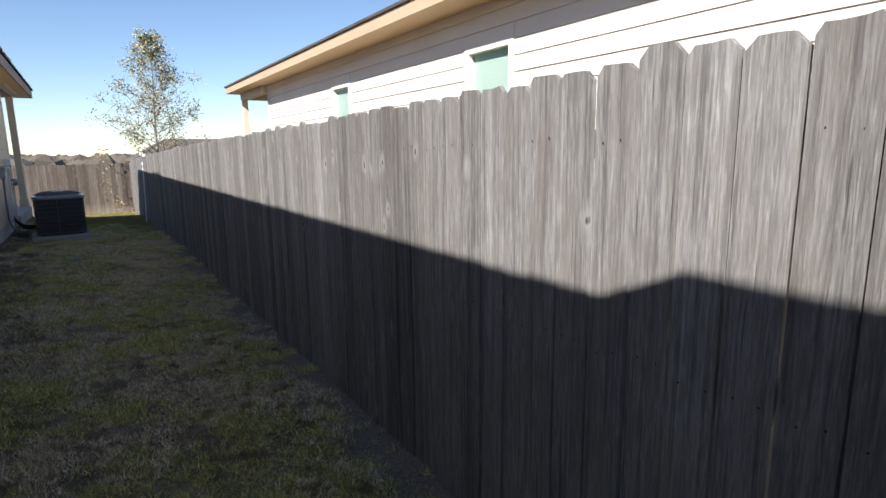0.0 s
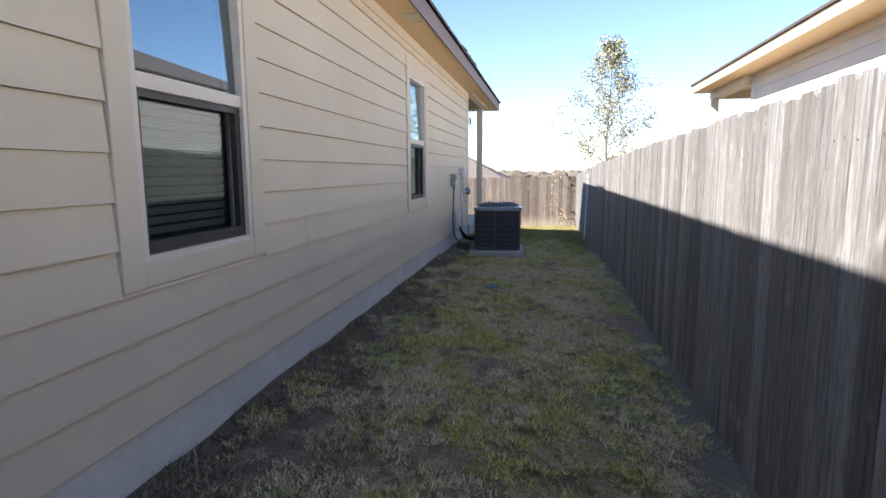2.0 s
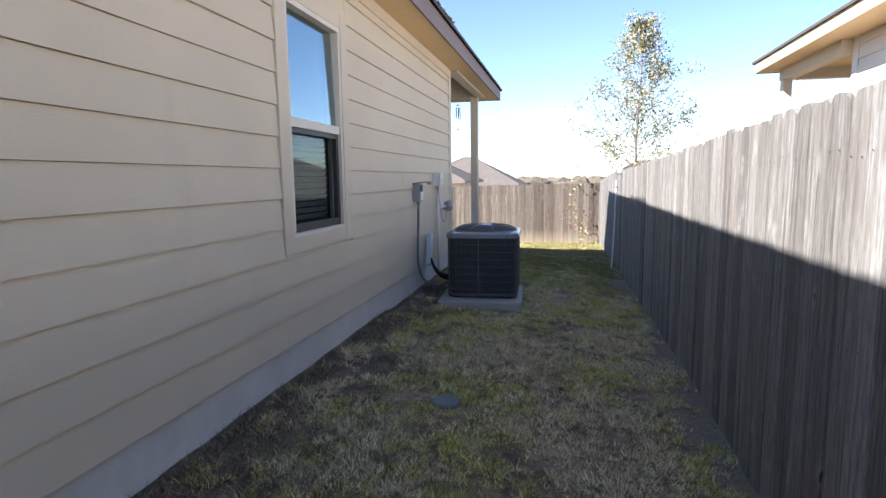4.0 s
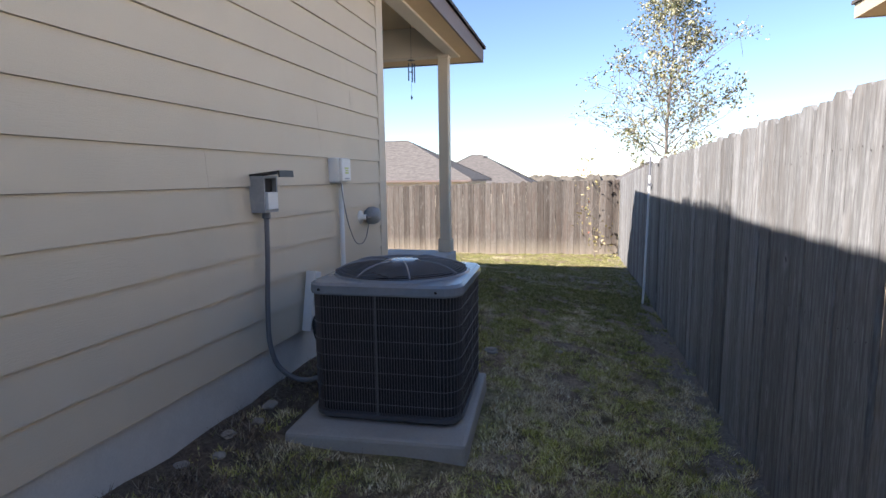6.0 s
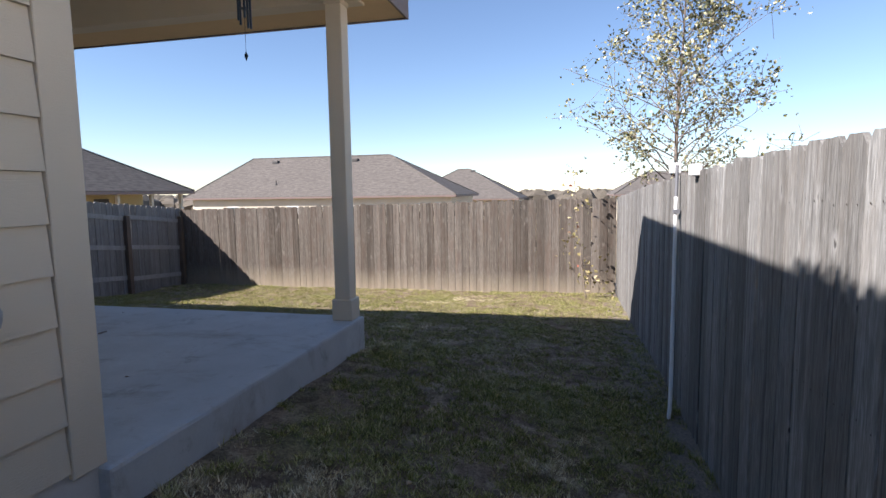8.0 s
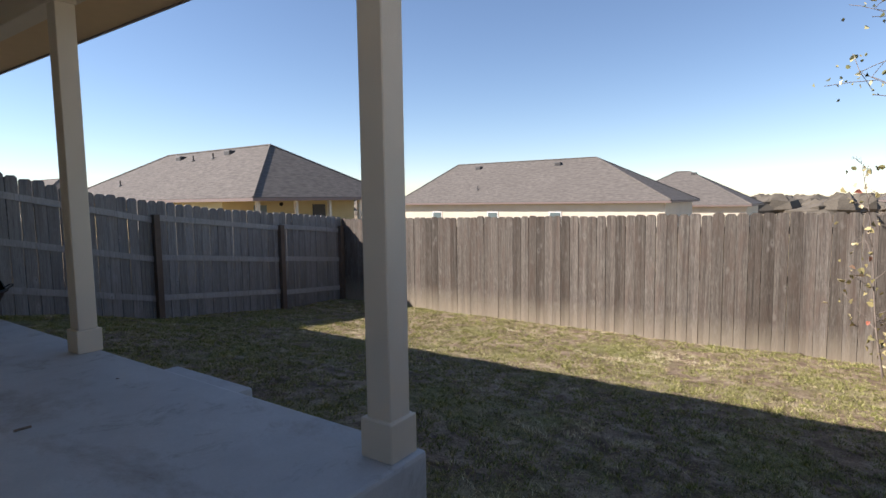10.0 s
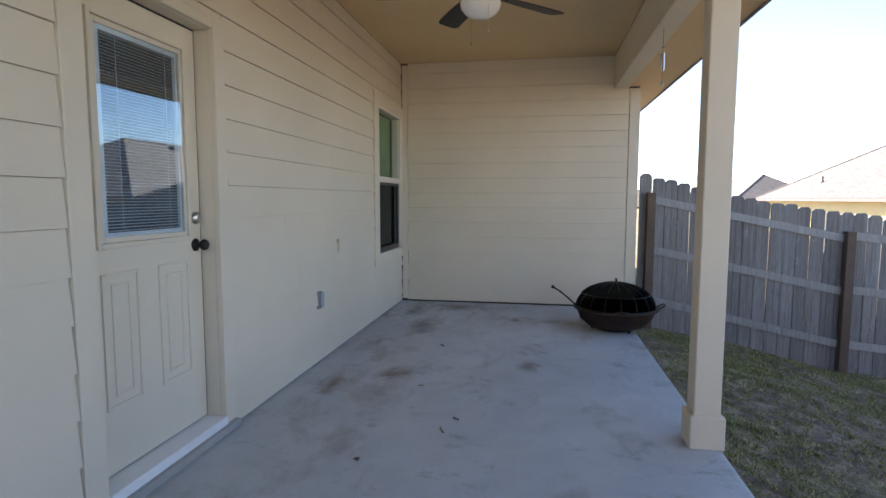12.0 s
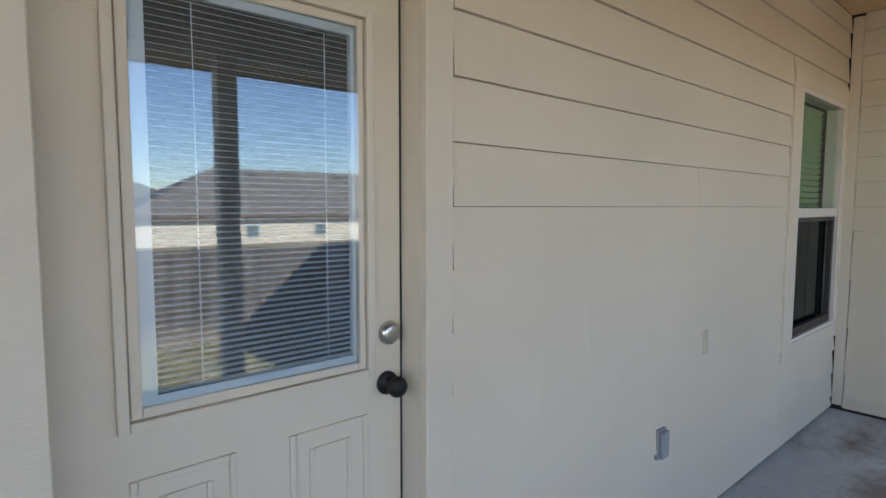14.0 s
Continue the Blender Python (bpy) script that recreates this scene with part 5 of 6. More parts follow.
# ---------- fire pit ----------
def fire_pit(cx=-6.10, cy=13.27, z=SLAB_Z):
    p = thing("fire_pit", "rusty black fire pit bowl with a domed spark screen", "fire pit", (cx, cy, z))
    T = Matrix.Translation((cx, cy, z))
    b = bmesh.new()
    lathe(b, [(0.0, 0.004), (0.16, 0.006), (0.24, 0.04), (0.305, 0.10), (0.345, 0.19), (0.372, 0.20), (0.372, 0.21), (0.335, 0.21), (0.29, 0.12), (0.22, 0.06), (0.0, 0.03)], 40, T)
    part("bowl", b, M_RUST, p, "rusty dark iron bowl", smooth=True)
    for k in range(3):
        a = radians(30 + 120 * k)
        b = bmesh.new()
        tube(b, [(cx + 0.20 * math.cos(a), cy + 0.20 * math.sin(a), z + 0.03), (cx + 0.20 * math.cos(a), cy + 0.20 * math.sin(a), z + 0.002)], 0.011, 8)
        part("foot", b, M_BLACK, p)
    b = bmesh.new()
    lathe(b, [(0.345, 0.213), (0.325, 0.29), (0.265, 0.37), (0.165, 0.42), (0.05, 0.44), (0.0, 0.442)], 36, T)
    dome = part("spark_screen", b, M_MESH, p, "sooty wire-mesh dome", smooth=True)
    for k in range(8):
        a = radians(22.5 * k)
        b = bmesh.new()
        pts = []
        for i in range(17):
            th = math.pi * i / 16
            rr, hh = 0.348 * math.cos(th), 0.213 + 0.232 * math.sin(th)
            pts.append((cx + rr * math.cos(a), cy + rr * math.sin(a), z + hh))
        tube(b, pts, 0.004, 6)
        part("hoop", b, M_BLACK, dome, smooth=True)
    for rr, hh, t in ((0.352, 0.216, 0.009), (0.295, 0.34, 0.004)):
        b = bmesh.new()
        tube(b, [(cx + rr * math.cos(2 * math.pi * i / 40), cy + rr * math.sin(2 * math.pi * i / 40), z + hh) for i in range(40)], t, 6, close=True)
        part("band", b, M_BLACK, dome, smooth=True)
    b = bmesh.new()
    tube(b, curve_pts([(cx - 0.03, cy, z + 0.442), (cx - 0.03, cy, z + 0.475), (cx + 0.03, cy, z + 0.475), (cx + 0.03, cy, z + 0.442)], 5), 0.005, 6)
    part("lid_handle", b, M_BLACK, dome)
    for a in (90, 0):
        d = Vector((math.cos(radians(a)), math.sin(radians(a)), 0))
        s = Vector((-d.y, d.x, 0))
        base = Vector((cx, cy, z + 0.21))
        b = bmesh.new()
        tube(b, curve_pts([base + d * 0.365 - s * 0.05, base + d * 0.41 - s * 0.045 + Vector((0, 0, 0.03)), base + d * 0.42 + Vector((0, 0, 0.035)), base + d * 0.41 + s * 0.045 + Vector((0, 0, 0.03)), base + d * 0.365 + s * 0.05], 5), 0.006, 6)
        part("side_handle", b, M_BLACK, p)
    p.scale = (1.08, 1.08, 1.04)
    k = thing("poker", "black iron fire poker leaning on the fire pit", "poker", (cx + 0.1, cy - 0.35, z))
    b = bmesh.new()
    tube(b, curve_pts([(cx + 0.14, cy - 0.335, z + 0.12), (cx + 0.13, cy - 0.345, z + 0.2), (cx + 0.12, cy - 0.42, z + 0.28), (cx + 0.10, cy - 0.52, z + 0.36), (cx + 0.09, cy - 0.60, z + 0.41)], 5), 0.008, 8)
    part("rod", b, M_BLACK, k)
    b = bmesh.new()
    bmesh.ops.create_uvsphere(b, u_segments=10, v_segments=7, radius=0.018, matrix=Matrix.Translation((cx + 0.09, cy - 0.605, z + 0.413)))
    part("knob", b, M_BLACK, k)


M_MESH = pane("sooty_mesh", (0.18, 0.17, 0.16), 0.0, 0.05)
fire_pit()


# ---------- pole on the fence ----------
def fence_pipe():
    d = thing("conduit_pole", "leaning white plastic pipe fixed to the fence", "pipe", (1.87, 13.1, ground(1.87, 13.1)))
    b = bmesh.new()
    tube(b, curve_pts([(1.86, 13.06, -0.12), (1.885, 13.12, 0.12), (1.925, 13.36, 0.80), (1.945, 13.48, 1.45)], 8), 0.014, 10)
    part("pipe", b, M_PVC, d, smooth=True)
    b = bmesh.new()
    tube(b, [(1.945, 13.48, 1.44), (1.948, 13.49, 1.55), (1.95, 13.50, 1.68)], 0.012, 8)
    part("upper_pipe", b, M_CONDUIT, d, "thin grey upper pipe")
    b = bmesh.new()
    box(b, 1.91, 1.99, 13.55, 13.61, 1.62, 1.70)
    rounded(b, 0.012, 3)
    part("sensor", b, M_PVC, d, "small white sensor head")
    b = bmesh.new()
    box(b, 1.925, 1.968, 13.44, 13.50, 1.33, 1.36)
    part("clip", b, M_CONDUIT, d)
    s = thing("floodlight", "small white lamp fixed on the fence top", "lamp", (1.94, 12.9, 1.60))
    b = bmesh.new()
    box(b, 1.92, 1.99, 12.86, 12.95, 1.585, 1.66)
    rounded(b, 0.015, 3)
    part("head", b, M_PVC, s)


fence_pipe()


# ---------- house next door ----------
def next_house():
    h = thing("house_next_door", "sunlit cream house with a brown-edged hip roof", "house", (9.0, 5.0, 0.0), "houses")
    wins = [(2.20, 2.97, 1.36, 2.81), (6.71, 7.44, 1.36, 2.81)]
    us = [-9.0, wins[0][0], wins[0][1], wins[1][0], wins[1][1], 11.9]
    b = bmesh.new()
    for k, (a, c) in enumerate(zip(us, us[1:])):
        if k in (1, 3):
            w = wins[k // 2]
            mapped(b, nb_P, a, c, -0.15, -0.02, -0.2, w[2])
            mapped(b, nb_P, a, c, -0.15, -0.02, w[3], 3.42)
        else:
            mapped(b, nb_P, a, c, -0.15, -0.02, -0.2, 3.42)
    box(b, NB_X + 0.15, 16, 11.75, 11.88, -0.2, 3.42)
    box(b, NB_X + 0.15, 16, -9.0, -8.85, -0.2, 3.3)
    wall = part("wall", b, M_NWALL, h, "bright cream lap siding")
    r = random.Random(21)
    trims = [(a - 0.09, c + 0.09, d - 0.09, e + 0.09) for a, c, d, e in wins]
    lay_siding(wall, nb_P, -9.0, 11.75, 1.2, 3.34, 0.55, trims, M_NWALL, r, 5.0)
    board("corner_board", nb_P, 11.75, 11.90, -0.02, 0.010, 0, 3.34, wall, M_NTRIM)
    for a, c, d, e in wins:
        w = bmesh.new()
        t = 0.09
        for q in ((a - t, a, d - t, e + t), (c, c + t, d - t, e + t), (a, c, e, e + t), (a, c, d - t, d)):
            mapped(w, nb_P, q[0], q[1], -0.02, 0.014, q[2], q[3])
        win = part("window", w, M_NTRIM, h, "white-trimmed window with pale green blinds")
        g = bmesh.new()
        mapped(g, nb_P, a, c, -0.05, -0.046, d, e)
        ob = part("pane", g, M_GLASS_DIM, win, "pane of glass")
        ob.visible_shadow = False
        g = bmesh.new()
        mapped(g, nb_P, a, c, -0.10, -0.085, d, e)
        part("blind", g, M_NBLIND, win, "pale green closed blind")
    # soffit, fascia, roof
    b = bmesh.new()
    box(b, 4.36, 16, -9.5, 14.33, 3.34, 3.36)
    part("soffit", b, M_SOFFIT, h, "tan soffit")
    b = bmesh.new()
    box(b, 4.34, 4.36, -9.5, 14.36, 3.33, 3.50)
    box(b, 4.36, 16, 14.34, 14.36, 3.33, 3.50)
    part("fascia", b, M_FASCIA_TAN, h, "tan fascia")
    b = hip_roof("roof", 4.31, 16.4, -9.6, 14.39, 3.50, 6.3, 10.2, 10.3, -3.5, M_SHINGLE_DARK, "", 0.04, "y", 8.0)
    part("roof", b, M_SHINGLE_DARK, h, "dark shingled roof")
    for y in (14.08,):
        b = bmesh.new()
        box(b, 4.72, 4.86, y - 0.07, y + 0.07, -0.2, 3.34)
        part("porch_post", b, M_TRIM, h, "tan porch post")
    b = bmesh.new()
    box(b, 4.7, 16, 14.0, 14.16, 3.16, 3.34)
    box(b, 4.70, 4.88, 11.91, 14.0, 3.16, 3.34)
    part("porch_beam", b, M_TRIM, h, "tan porch beam")


M_NBLIND = plain("pale_green_blind", (0.46, 0.56, 0.53), 0.6, grain=3, vary=0.06, bump=0.0)
M_FARGLASS = plain("far_window_glass", (0.13, 0.17, 0.17), 0.3, grain=3, vary=0.06, bump=0.0)
M_FASCIA_TAN = plain("tan_fascia", (0.52, 0.40, 0.26), 0.6, grain=3, vary=0.08)
next_house()


# ---------- houses beyond the back fence ----------
def far_house(x0, x1, y0, y1, ze, zr, ridge, base, label, porch=None, wins=(), vents=()):
    h = thing("house", label, "house", ((x0 + x1) / 2, (y0 + y1) / 2, base), "houses")
    o = 0.55
    b = bmesh.new()
    px1 = x1 - o - (3.0 if porch == "east" else 0)
    box(b, x0 + o, px1, y0 + o, y1 - o, base, ze)
    wall = part("wall", b, M_YELLOW if porch == "east" else M_TRIM, h, "pale lap-sided wall")
    b = hip_roof("roof", x0, x1, y0, y1, ze, zr, ridge[0], ridge[1], ridge[2], M_SHINGLE, "", 0.18)
    roof = part("roof", b, M_SHINGLE, h, "brown shingled hip roof")
    b = bmesh.new()
    for e in ((x0, x1, y0 - 0.03, y0), (x0, x1, y1, y1 + 0.03)):
        box(b, *e, ze - 0.02, ze + 0.14)
    for e in ((x0 - 0.03, x0, y0, y1), (x1, x1 + 0.03, y0, y1)):
        box(b, *e, ze - 0.02, ze + 0.14)
    part("fascia", b, M_FASCIA, h, "brown fascia")
    # ridge and hip caps
    b = bmesh.new()
    e = [(x0, y0, ze + 0.19), (x1, y0, ze + 0.19), (x1, y1, ze + 0.19), (x0, y1, ze + 0.19)]
    a, c = (ridge[0], ridge[2], zr + 0.01), (ridge[1], ridge[2], zr + 0.01)
    for s, t in ((a, c), (e[0], a), (e[3], a), (e[1], c), (e[2], c)):
        tube(b, [s, t], 0.07, 5)
    part("ridge_cap", b, M_SHINGLE, roof, "lapped ridge shingles")
    if porch == "east":
        for k in range(5):
            yy = y0 + o + 0.1 + k * (y1 - y0 - 2 * o - 0.2) / 4
            b = bmesh.new()
            box(b, x1 - o - 0.09, x1 - o + 0.09, yy - 0.09, yy + 0.09, base, ze)
            part("porch_post", b, M_TRIM, h, "tan porch post")
        b = bmesh.new()
        box(b, px1, x1 - o + 0.1, y0 + o, y1 - o, ze - 0.02, ze + 0.05)
        part("porch_ceiling", b, M_SOFFIT, h)
        b = bmesh.new()
        box(b, px1, px1 + 0.03, y1 - 4.4, y1 - 3.3, base + 0.2, base + 2.3)
        part("door", b, M_DARKFRAME, h, "dark back door")
        b = bmesh.new()
        box(b, px1, px1 + 0.03, y0 + 2.6, y0 + 3.5, base + 0.9, base + 2.3)
        part("window", b, M_FARGLASS, h, "small window")
        b = bmesh.new()
        bmesh.ops.create_uvsphere(b, u_segments=10, v_segments=6, radius=0.12, matrix=Matrix.Translation((px1 + 1.5, y0 + 3.4, ze - 0.2)))
        part("porch_lamp", b, M_BLACK, h, "small dark porch lamp")
    for xa, xb, za, zb in wins:
        b = bmesh.new()
        box(b, xa - 0.1, xb + 0.1, y0 + o - 0.04, y0 + o, za - 0.1, zb + 0.1)
        win = part("window", b, M_NTRIM, h, "white-trimmed window")
        b = bmesh.new()
        box(b, xa, xb, y0 + o - 0.055, y0 + o - 0.04, za, zb)
        part("pane", b, M_FARGLASS, win)
    for kind, vx, k in vents:
        # k: how far down the south slope from the ridge, 0 to 1
        vy, vz = ridge[2] + (y0 - ridge[2]) * k, zr + (ze + 0.18 - zr) * k
        b = bmesh.new()
        if kind == "pipe":
            tube(b, [(vx, vy, vz - 0.1), (vx, vy, vz + 0.38)], 0.05, 8)
            lathe(b, [(0.16, 0.0), (0.06, 0.12)], 10, Matrix.Translation((vx, vy, vz - 0.02)))
            part("vent_pipe", b, M_ROOFVENT, roof, "short dark vent pipe")
        else:
            box(b, vx - 0.32, vx + 0.32, vy - 0.28, vy + 0.28, vz - 0.25, vz + 0.17)
            rounded(b, 0.08, 2)
            part("roof_vent", b, M_ROOFVENT, roof, "low dark box roof vent")
    return h


far_house(-46.8, -22.95, 29.1, 40.6, 1.66, 5.28, (-41.0, -28.8, 34.85), -0.9, "brown-roofed house with a yellow-walled porch beyond the fence", "east", vents=(("box", -38.0, 0.13), ("box", -32.3, 0.10), ("pipe", -35.6, 0.22), ("pipe", -33.4, 0.2), ("pipe", -40.4, 0.7)))
far_house(-36.9, -8.9, 57.1, 69.1, 1.12, 5.40, (-32.6, -17.0, 63.1), -1.4, "brown-roofed house with small windows beyond the fence", wins=((-32.2, -31.2, -0.75, 0.30), (-25.7, -24.7, -0.75, 0.30), (-19.3, -18.3, -0.75, 0.30)), vents=(("box", -29.5, 0.12), ("box", -20.5, 0.12), ("pipe", -27.6, 0.7)))
far_house(-21.5, -5.4, 79.0, 93.0, 0.45, 4.7, (-14.6, -13.0, 86.0), -2.3, "distant brown-roofed house behind the others", vents=(("box", -12.4, 0.08),))
far_house(5.2, 21.0, 66.0, 78.0, 0.9, 3.35, (9.0, 16.5, 72.0), -1.7, "distant tan-roofed house beyond the corner tree")
far_house(16.0, 34.0, 38.0, 50.0, 1.1, 3.9, (21.0, 29.0, 44.0), -1.0, "pale-roofed house beyond the fence corner")
far_house(-112.0, -88.0, 41.0, 54.0, 1.4, 5.6, (-106.0, -95.0, 47.5), -1.0, "distant grey-roofed house down the street")


# ---------- far woods on the skyline ----------
def far_woods():
    r = random.Random(5)
    verts, faces = [], []
    for k in range(1500):
        a = radians(r.uniform(-100, 60))
        d = r.uniform(170, 420)
        x, y = d * math.sin(a), 11 + d * math.cos(a)
        w, hgt = r.uniform(3, 8), r.uniform(2.5, 6.5)
        zb = ground(x, y) - 1.0 + (d - 170) * 0.010
        n = 7
        i0 = len(verts)
        for ring, (rr, zz) in enumerate(((0.7, 0.0), (1.0, 0.35), (0.85, 0.7), (0.35, 1.0))):
            for j in range(n):
                t = 2 * math.pi * j / n
                q = rr * w * r.uniform(0.75, 1.2)
                verts.append((x + q * math.cos(t), y + q * math.sin(t), zb + zz * hgt * r.uniform(0.88, 1.1)))
        for ring in range(3):
            for j in range(n):
                a0, b0 = i0 + ring * n + j, i0 + ring * n + (j + 1) % n
                faces.append((a0, b0, b0 + n, a0 + n))
        faces.append(tuple(i0 + 3 * n + j for j in range(n)))
    ob = new("far_woods", from_arrays("far_woods", verts, faces, M_WOODS))
    tagged(ob, "hazy brown line of distant winter woods", "woods", kind="stuff")


far_woods()


# ---------- trees ----------
def grow_tree(name, base, height, crown_z, spread, limbs, leaves, leaf, trunk_r, mat_leaf, label, seed, lean=(0, 0)):
    """A tapered trunk, ascending limbs with twigs, and loose single leaves at the twig ends."""
    r = random.Random(seed)
    t = thing(name, label, "tree", base)
    bx, by, bz = base
    trunk = [Vector((bx + lean[0] * k + 0.05 * height / 6 * math.sin(k * 7 + seed), by + lean[1] * k + 0.05 * height / 6 * math.cos(k * 5 + seed), bz - 0.1 + height * k)) for k in [i / 12 for i in range(13)]]
    b = bmesh.new()
    tube(b, trunk, trunk_r, 9, radii=[trunk_r * (1 - 0.88 * (i / 12) ** 0.8) for i in range(13)])
    tips = []
    tr = part("trunk", b, M_BARK, t, smooth=True)

    def at(k):
        f = k * 12
        i = min(11, int(f))
        return trunk[i].lerp(trunk[i + 1], f - i)

    for i in range(limbs):
        k = crown_z + (1 - crown_z) * (i + r.random()) / limbs * 0.97
        p = at(k)
        ang = i * 2.399 + r.uniform(-0.4, 0.4)
        f = (k - crown_z) / (1 - crown_z)
        prof = (0.85 + 0.15 * min(1.0, f / 0.12)) * (1.0 if f < 0.12 else 1.0 - 0.86 * ((f - 0.12) / 0.88) ** 1.5)
        ln = spread * max(0.12, prof) * r.uniform(0.7, 1.15)
        up = r.uniform(0.25, 0.7) + 0.4 * f
        d = Vector((math.cos(ang), math.sin(ang), up)).normalized()
        pts = [p]
        for s in range(1, 6):
            d = (d + Vector((r.gauss(0, 0.12), r.gauss(0, 0.12), 0.05 + r.gauss(0, 0.06)))).normalized()
            pts.append(pts[-1] + d * ln / 5)
        rr = max(0.004, trunk_r * 0.33 * (1 - k * 0.7))
        b = bmesh.new()
        tube(b, pts, rr, 6, radii=[rr * (1 - 0.16 * q) for q in range(6)])
        for q in range(1, 6):
            for _ in range(3 if q > 1 else 1):
                dd = Vector((r.gauss(0, 1), r.gauss(0, 1), r.gauss(0.5, 0.7))).normalized()
                s0 = pts[q] if q == 5 else pts[q].lerp(pts[q + 1], r.random())
                e = s0 + dd * ln * r.uniform(0.12, 0.34)
                tube(b, [s0, s0.lerp(e, 0.5) + Vector((0, 0, 0.01)), e], rr * 0.3, 4)
                tips.append((s0, e))
        part("limb", b, M_BARK, t)
    verts, faces = [], []
    left = 0
    for _ in range(leaves):
        if left <= 0:
            s0, e = r.choice(tips)
            hub, left, loose = s0.lerp(e, r.uniform(0.3, 1.1)), r.choice((1, 2, 4, 8, 14)), leaf * r.uniform(1.0, 2.4)
        left -= 1
        c = hub + Vector((r.gauss(0, 1), r.gauss(0, 1), r.gauss(0, 1))) * loose
        L = leaf * r.uniform(0.55, 1.25)
        n = Vector((r.gauss(0, 1), r.gauss(0, 1), r.gauss(0, 1))).normalized()
        u = n.orthogonal().normalized()
        u = (Matrix.Rotation(r.uniform(0, 6.28), 3, n) @ u)
        w = n.cross(u)
        i0 = len(verts)
        curl = n * L * 0.22
        for a_, b_, c_ in ((-0.55, 0, 0), (-0.2, 0.42, 1), (0.25, 0.34, 0.7), (0.6, 0, -0.6), (0.25, -0.34, 0.7), (-0.2, -0.42, 1)):
            verts.append(tuple(c + u * L * a_ + w * L * b_ + curl * c_))
        faces += [(i0, i0 + 1, i0 + 2, i0 + 3), (i0, i0 + 3, i0 + 4, i0 + 5)]
    crown = new("crown", from_arrays("crown", verts, faces, mat_leaf))
    crown.parent = t
    crown.matrix_parent_inverse = t.matrix_world.inverted()
    tagged(crown, "sparse small yellow-green autumn leaves", kind="stuff")
    return t


grow_tree("tree", (2.97, 19.35, -0.40), 6.15, 0.29, 1.82, 74, 7600, 0.052, 0.055, M_LEAF, "slender young tree with sparse yellowing leaves behind the fence", 8)
grow_tree("sapling", (1.47, 18.62, -0.31), 2.35, 0.12, 0.50, 13, 110, 0.062, 0.014, M_LEAF2, "thin sapling with few pale curled leaves by the back fence", 3, lean=(-0.28, 0.05))


# ---------- grass ----------
def grass():
    g = np.random.default_rng(7)

    def ok(x, y):
        if x < -0.5 and y < PATIO_Y:
            return False
        if END_X < x < -0.47 and y < SLAB_Y + 0.01:
            return False
        if -0.24 < x < 0.675 and 8.45 < y < 9.44:
            return False
        if -3.21 < x < -2.25 and y < 13.87:
            return False
        return y < BACK_Y + 0.05 * (2 - x) - 0.03 and x < FENCE_X - 0.02 and x > -7.22

    verts, faces = [], []
    zones = [(-0.5, 1.97, -2.6, 6.0, 66000), (-0.5, 1.97, 6.0, 13.4, 50000), (-7.2, 1.96, 13.4, 19.7, 54000)]
    for x0, x1, y0, y1, n in zones:
        for cx, cy, q, s in zip(g.uniform(x0, x1, n), g.uniform(y0, y1, n), g.uniform(0, 1, n), g.uniform(0, 1, n)):
            patch = 0.6 * noise.noise((cx * 1.5, cy * 1.5, 3.0)) + 0.9 * noise.noise((cx * 4.2, cy * 4.2, 9.0)) + 0.6 * noise.noise((cx * 12.0, cy * 12.0, 5.0))
            edge = min(1.0, max(0.0, (cx - WALL_X) / 0.55), (FENCE_X - cx) / 0.3) if cy < 13 else 1.0
            if patch < (-0.34 if cy < 13 else -0.42) + 0.45 * (s - 0.5) + 0.75 * (1 - edge):
                continue
            size = (0.012 + 0.021 * q * q) * (1 + 0.9 * max(0.0, patch))
            for _ in range(5 + int(6 * s)):
                a, lean, b = g.uniform(0, 6.283), g.uniform(0.2, 1.3), g.uniform(0, 6.283)
                x, y = cx + 0.022 * math.cos(b) * g.uniform(0, 1), cy + 0.022 * math.sin(b) * g.uniform(0, 1)
                if not ok(x, y):
                    continue
                tall = size * g.uniform(0.5, 1.2)
                wid = 0.0016 + 0.0020 * q
                z = ground(x, y) - 0.003
                ca, sa = math.cos(a) * wid, math.sin(a) * wid
                i = len(verts)
                verts += [(x - ca, y - sa, z), (x + ca, y + sa, z), (x + math.cos(b) * lean * tall, y + math.sin(b) * lean * tall, z + tall)]
                faces.append((i, i + 1, i + 2))
    ob = new("grass", from_arrays("grass", verts, faces, M_BLADES))
    tagged(ob, "short patchy dormant grass, straw-brown and dull green", "grass", kind="stuff")


grass()


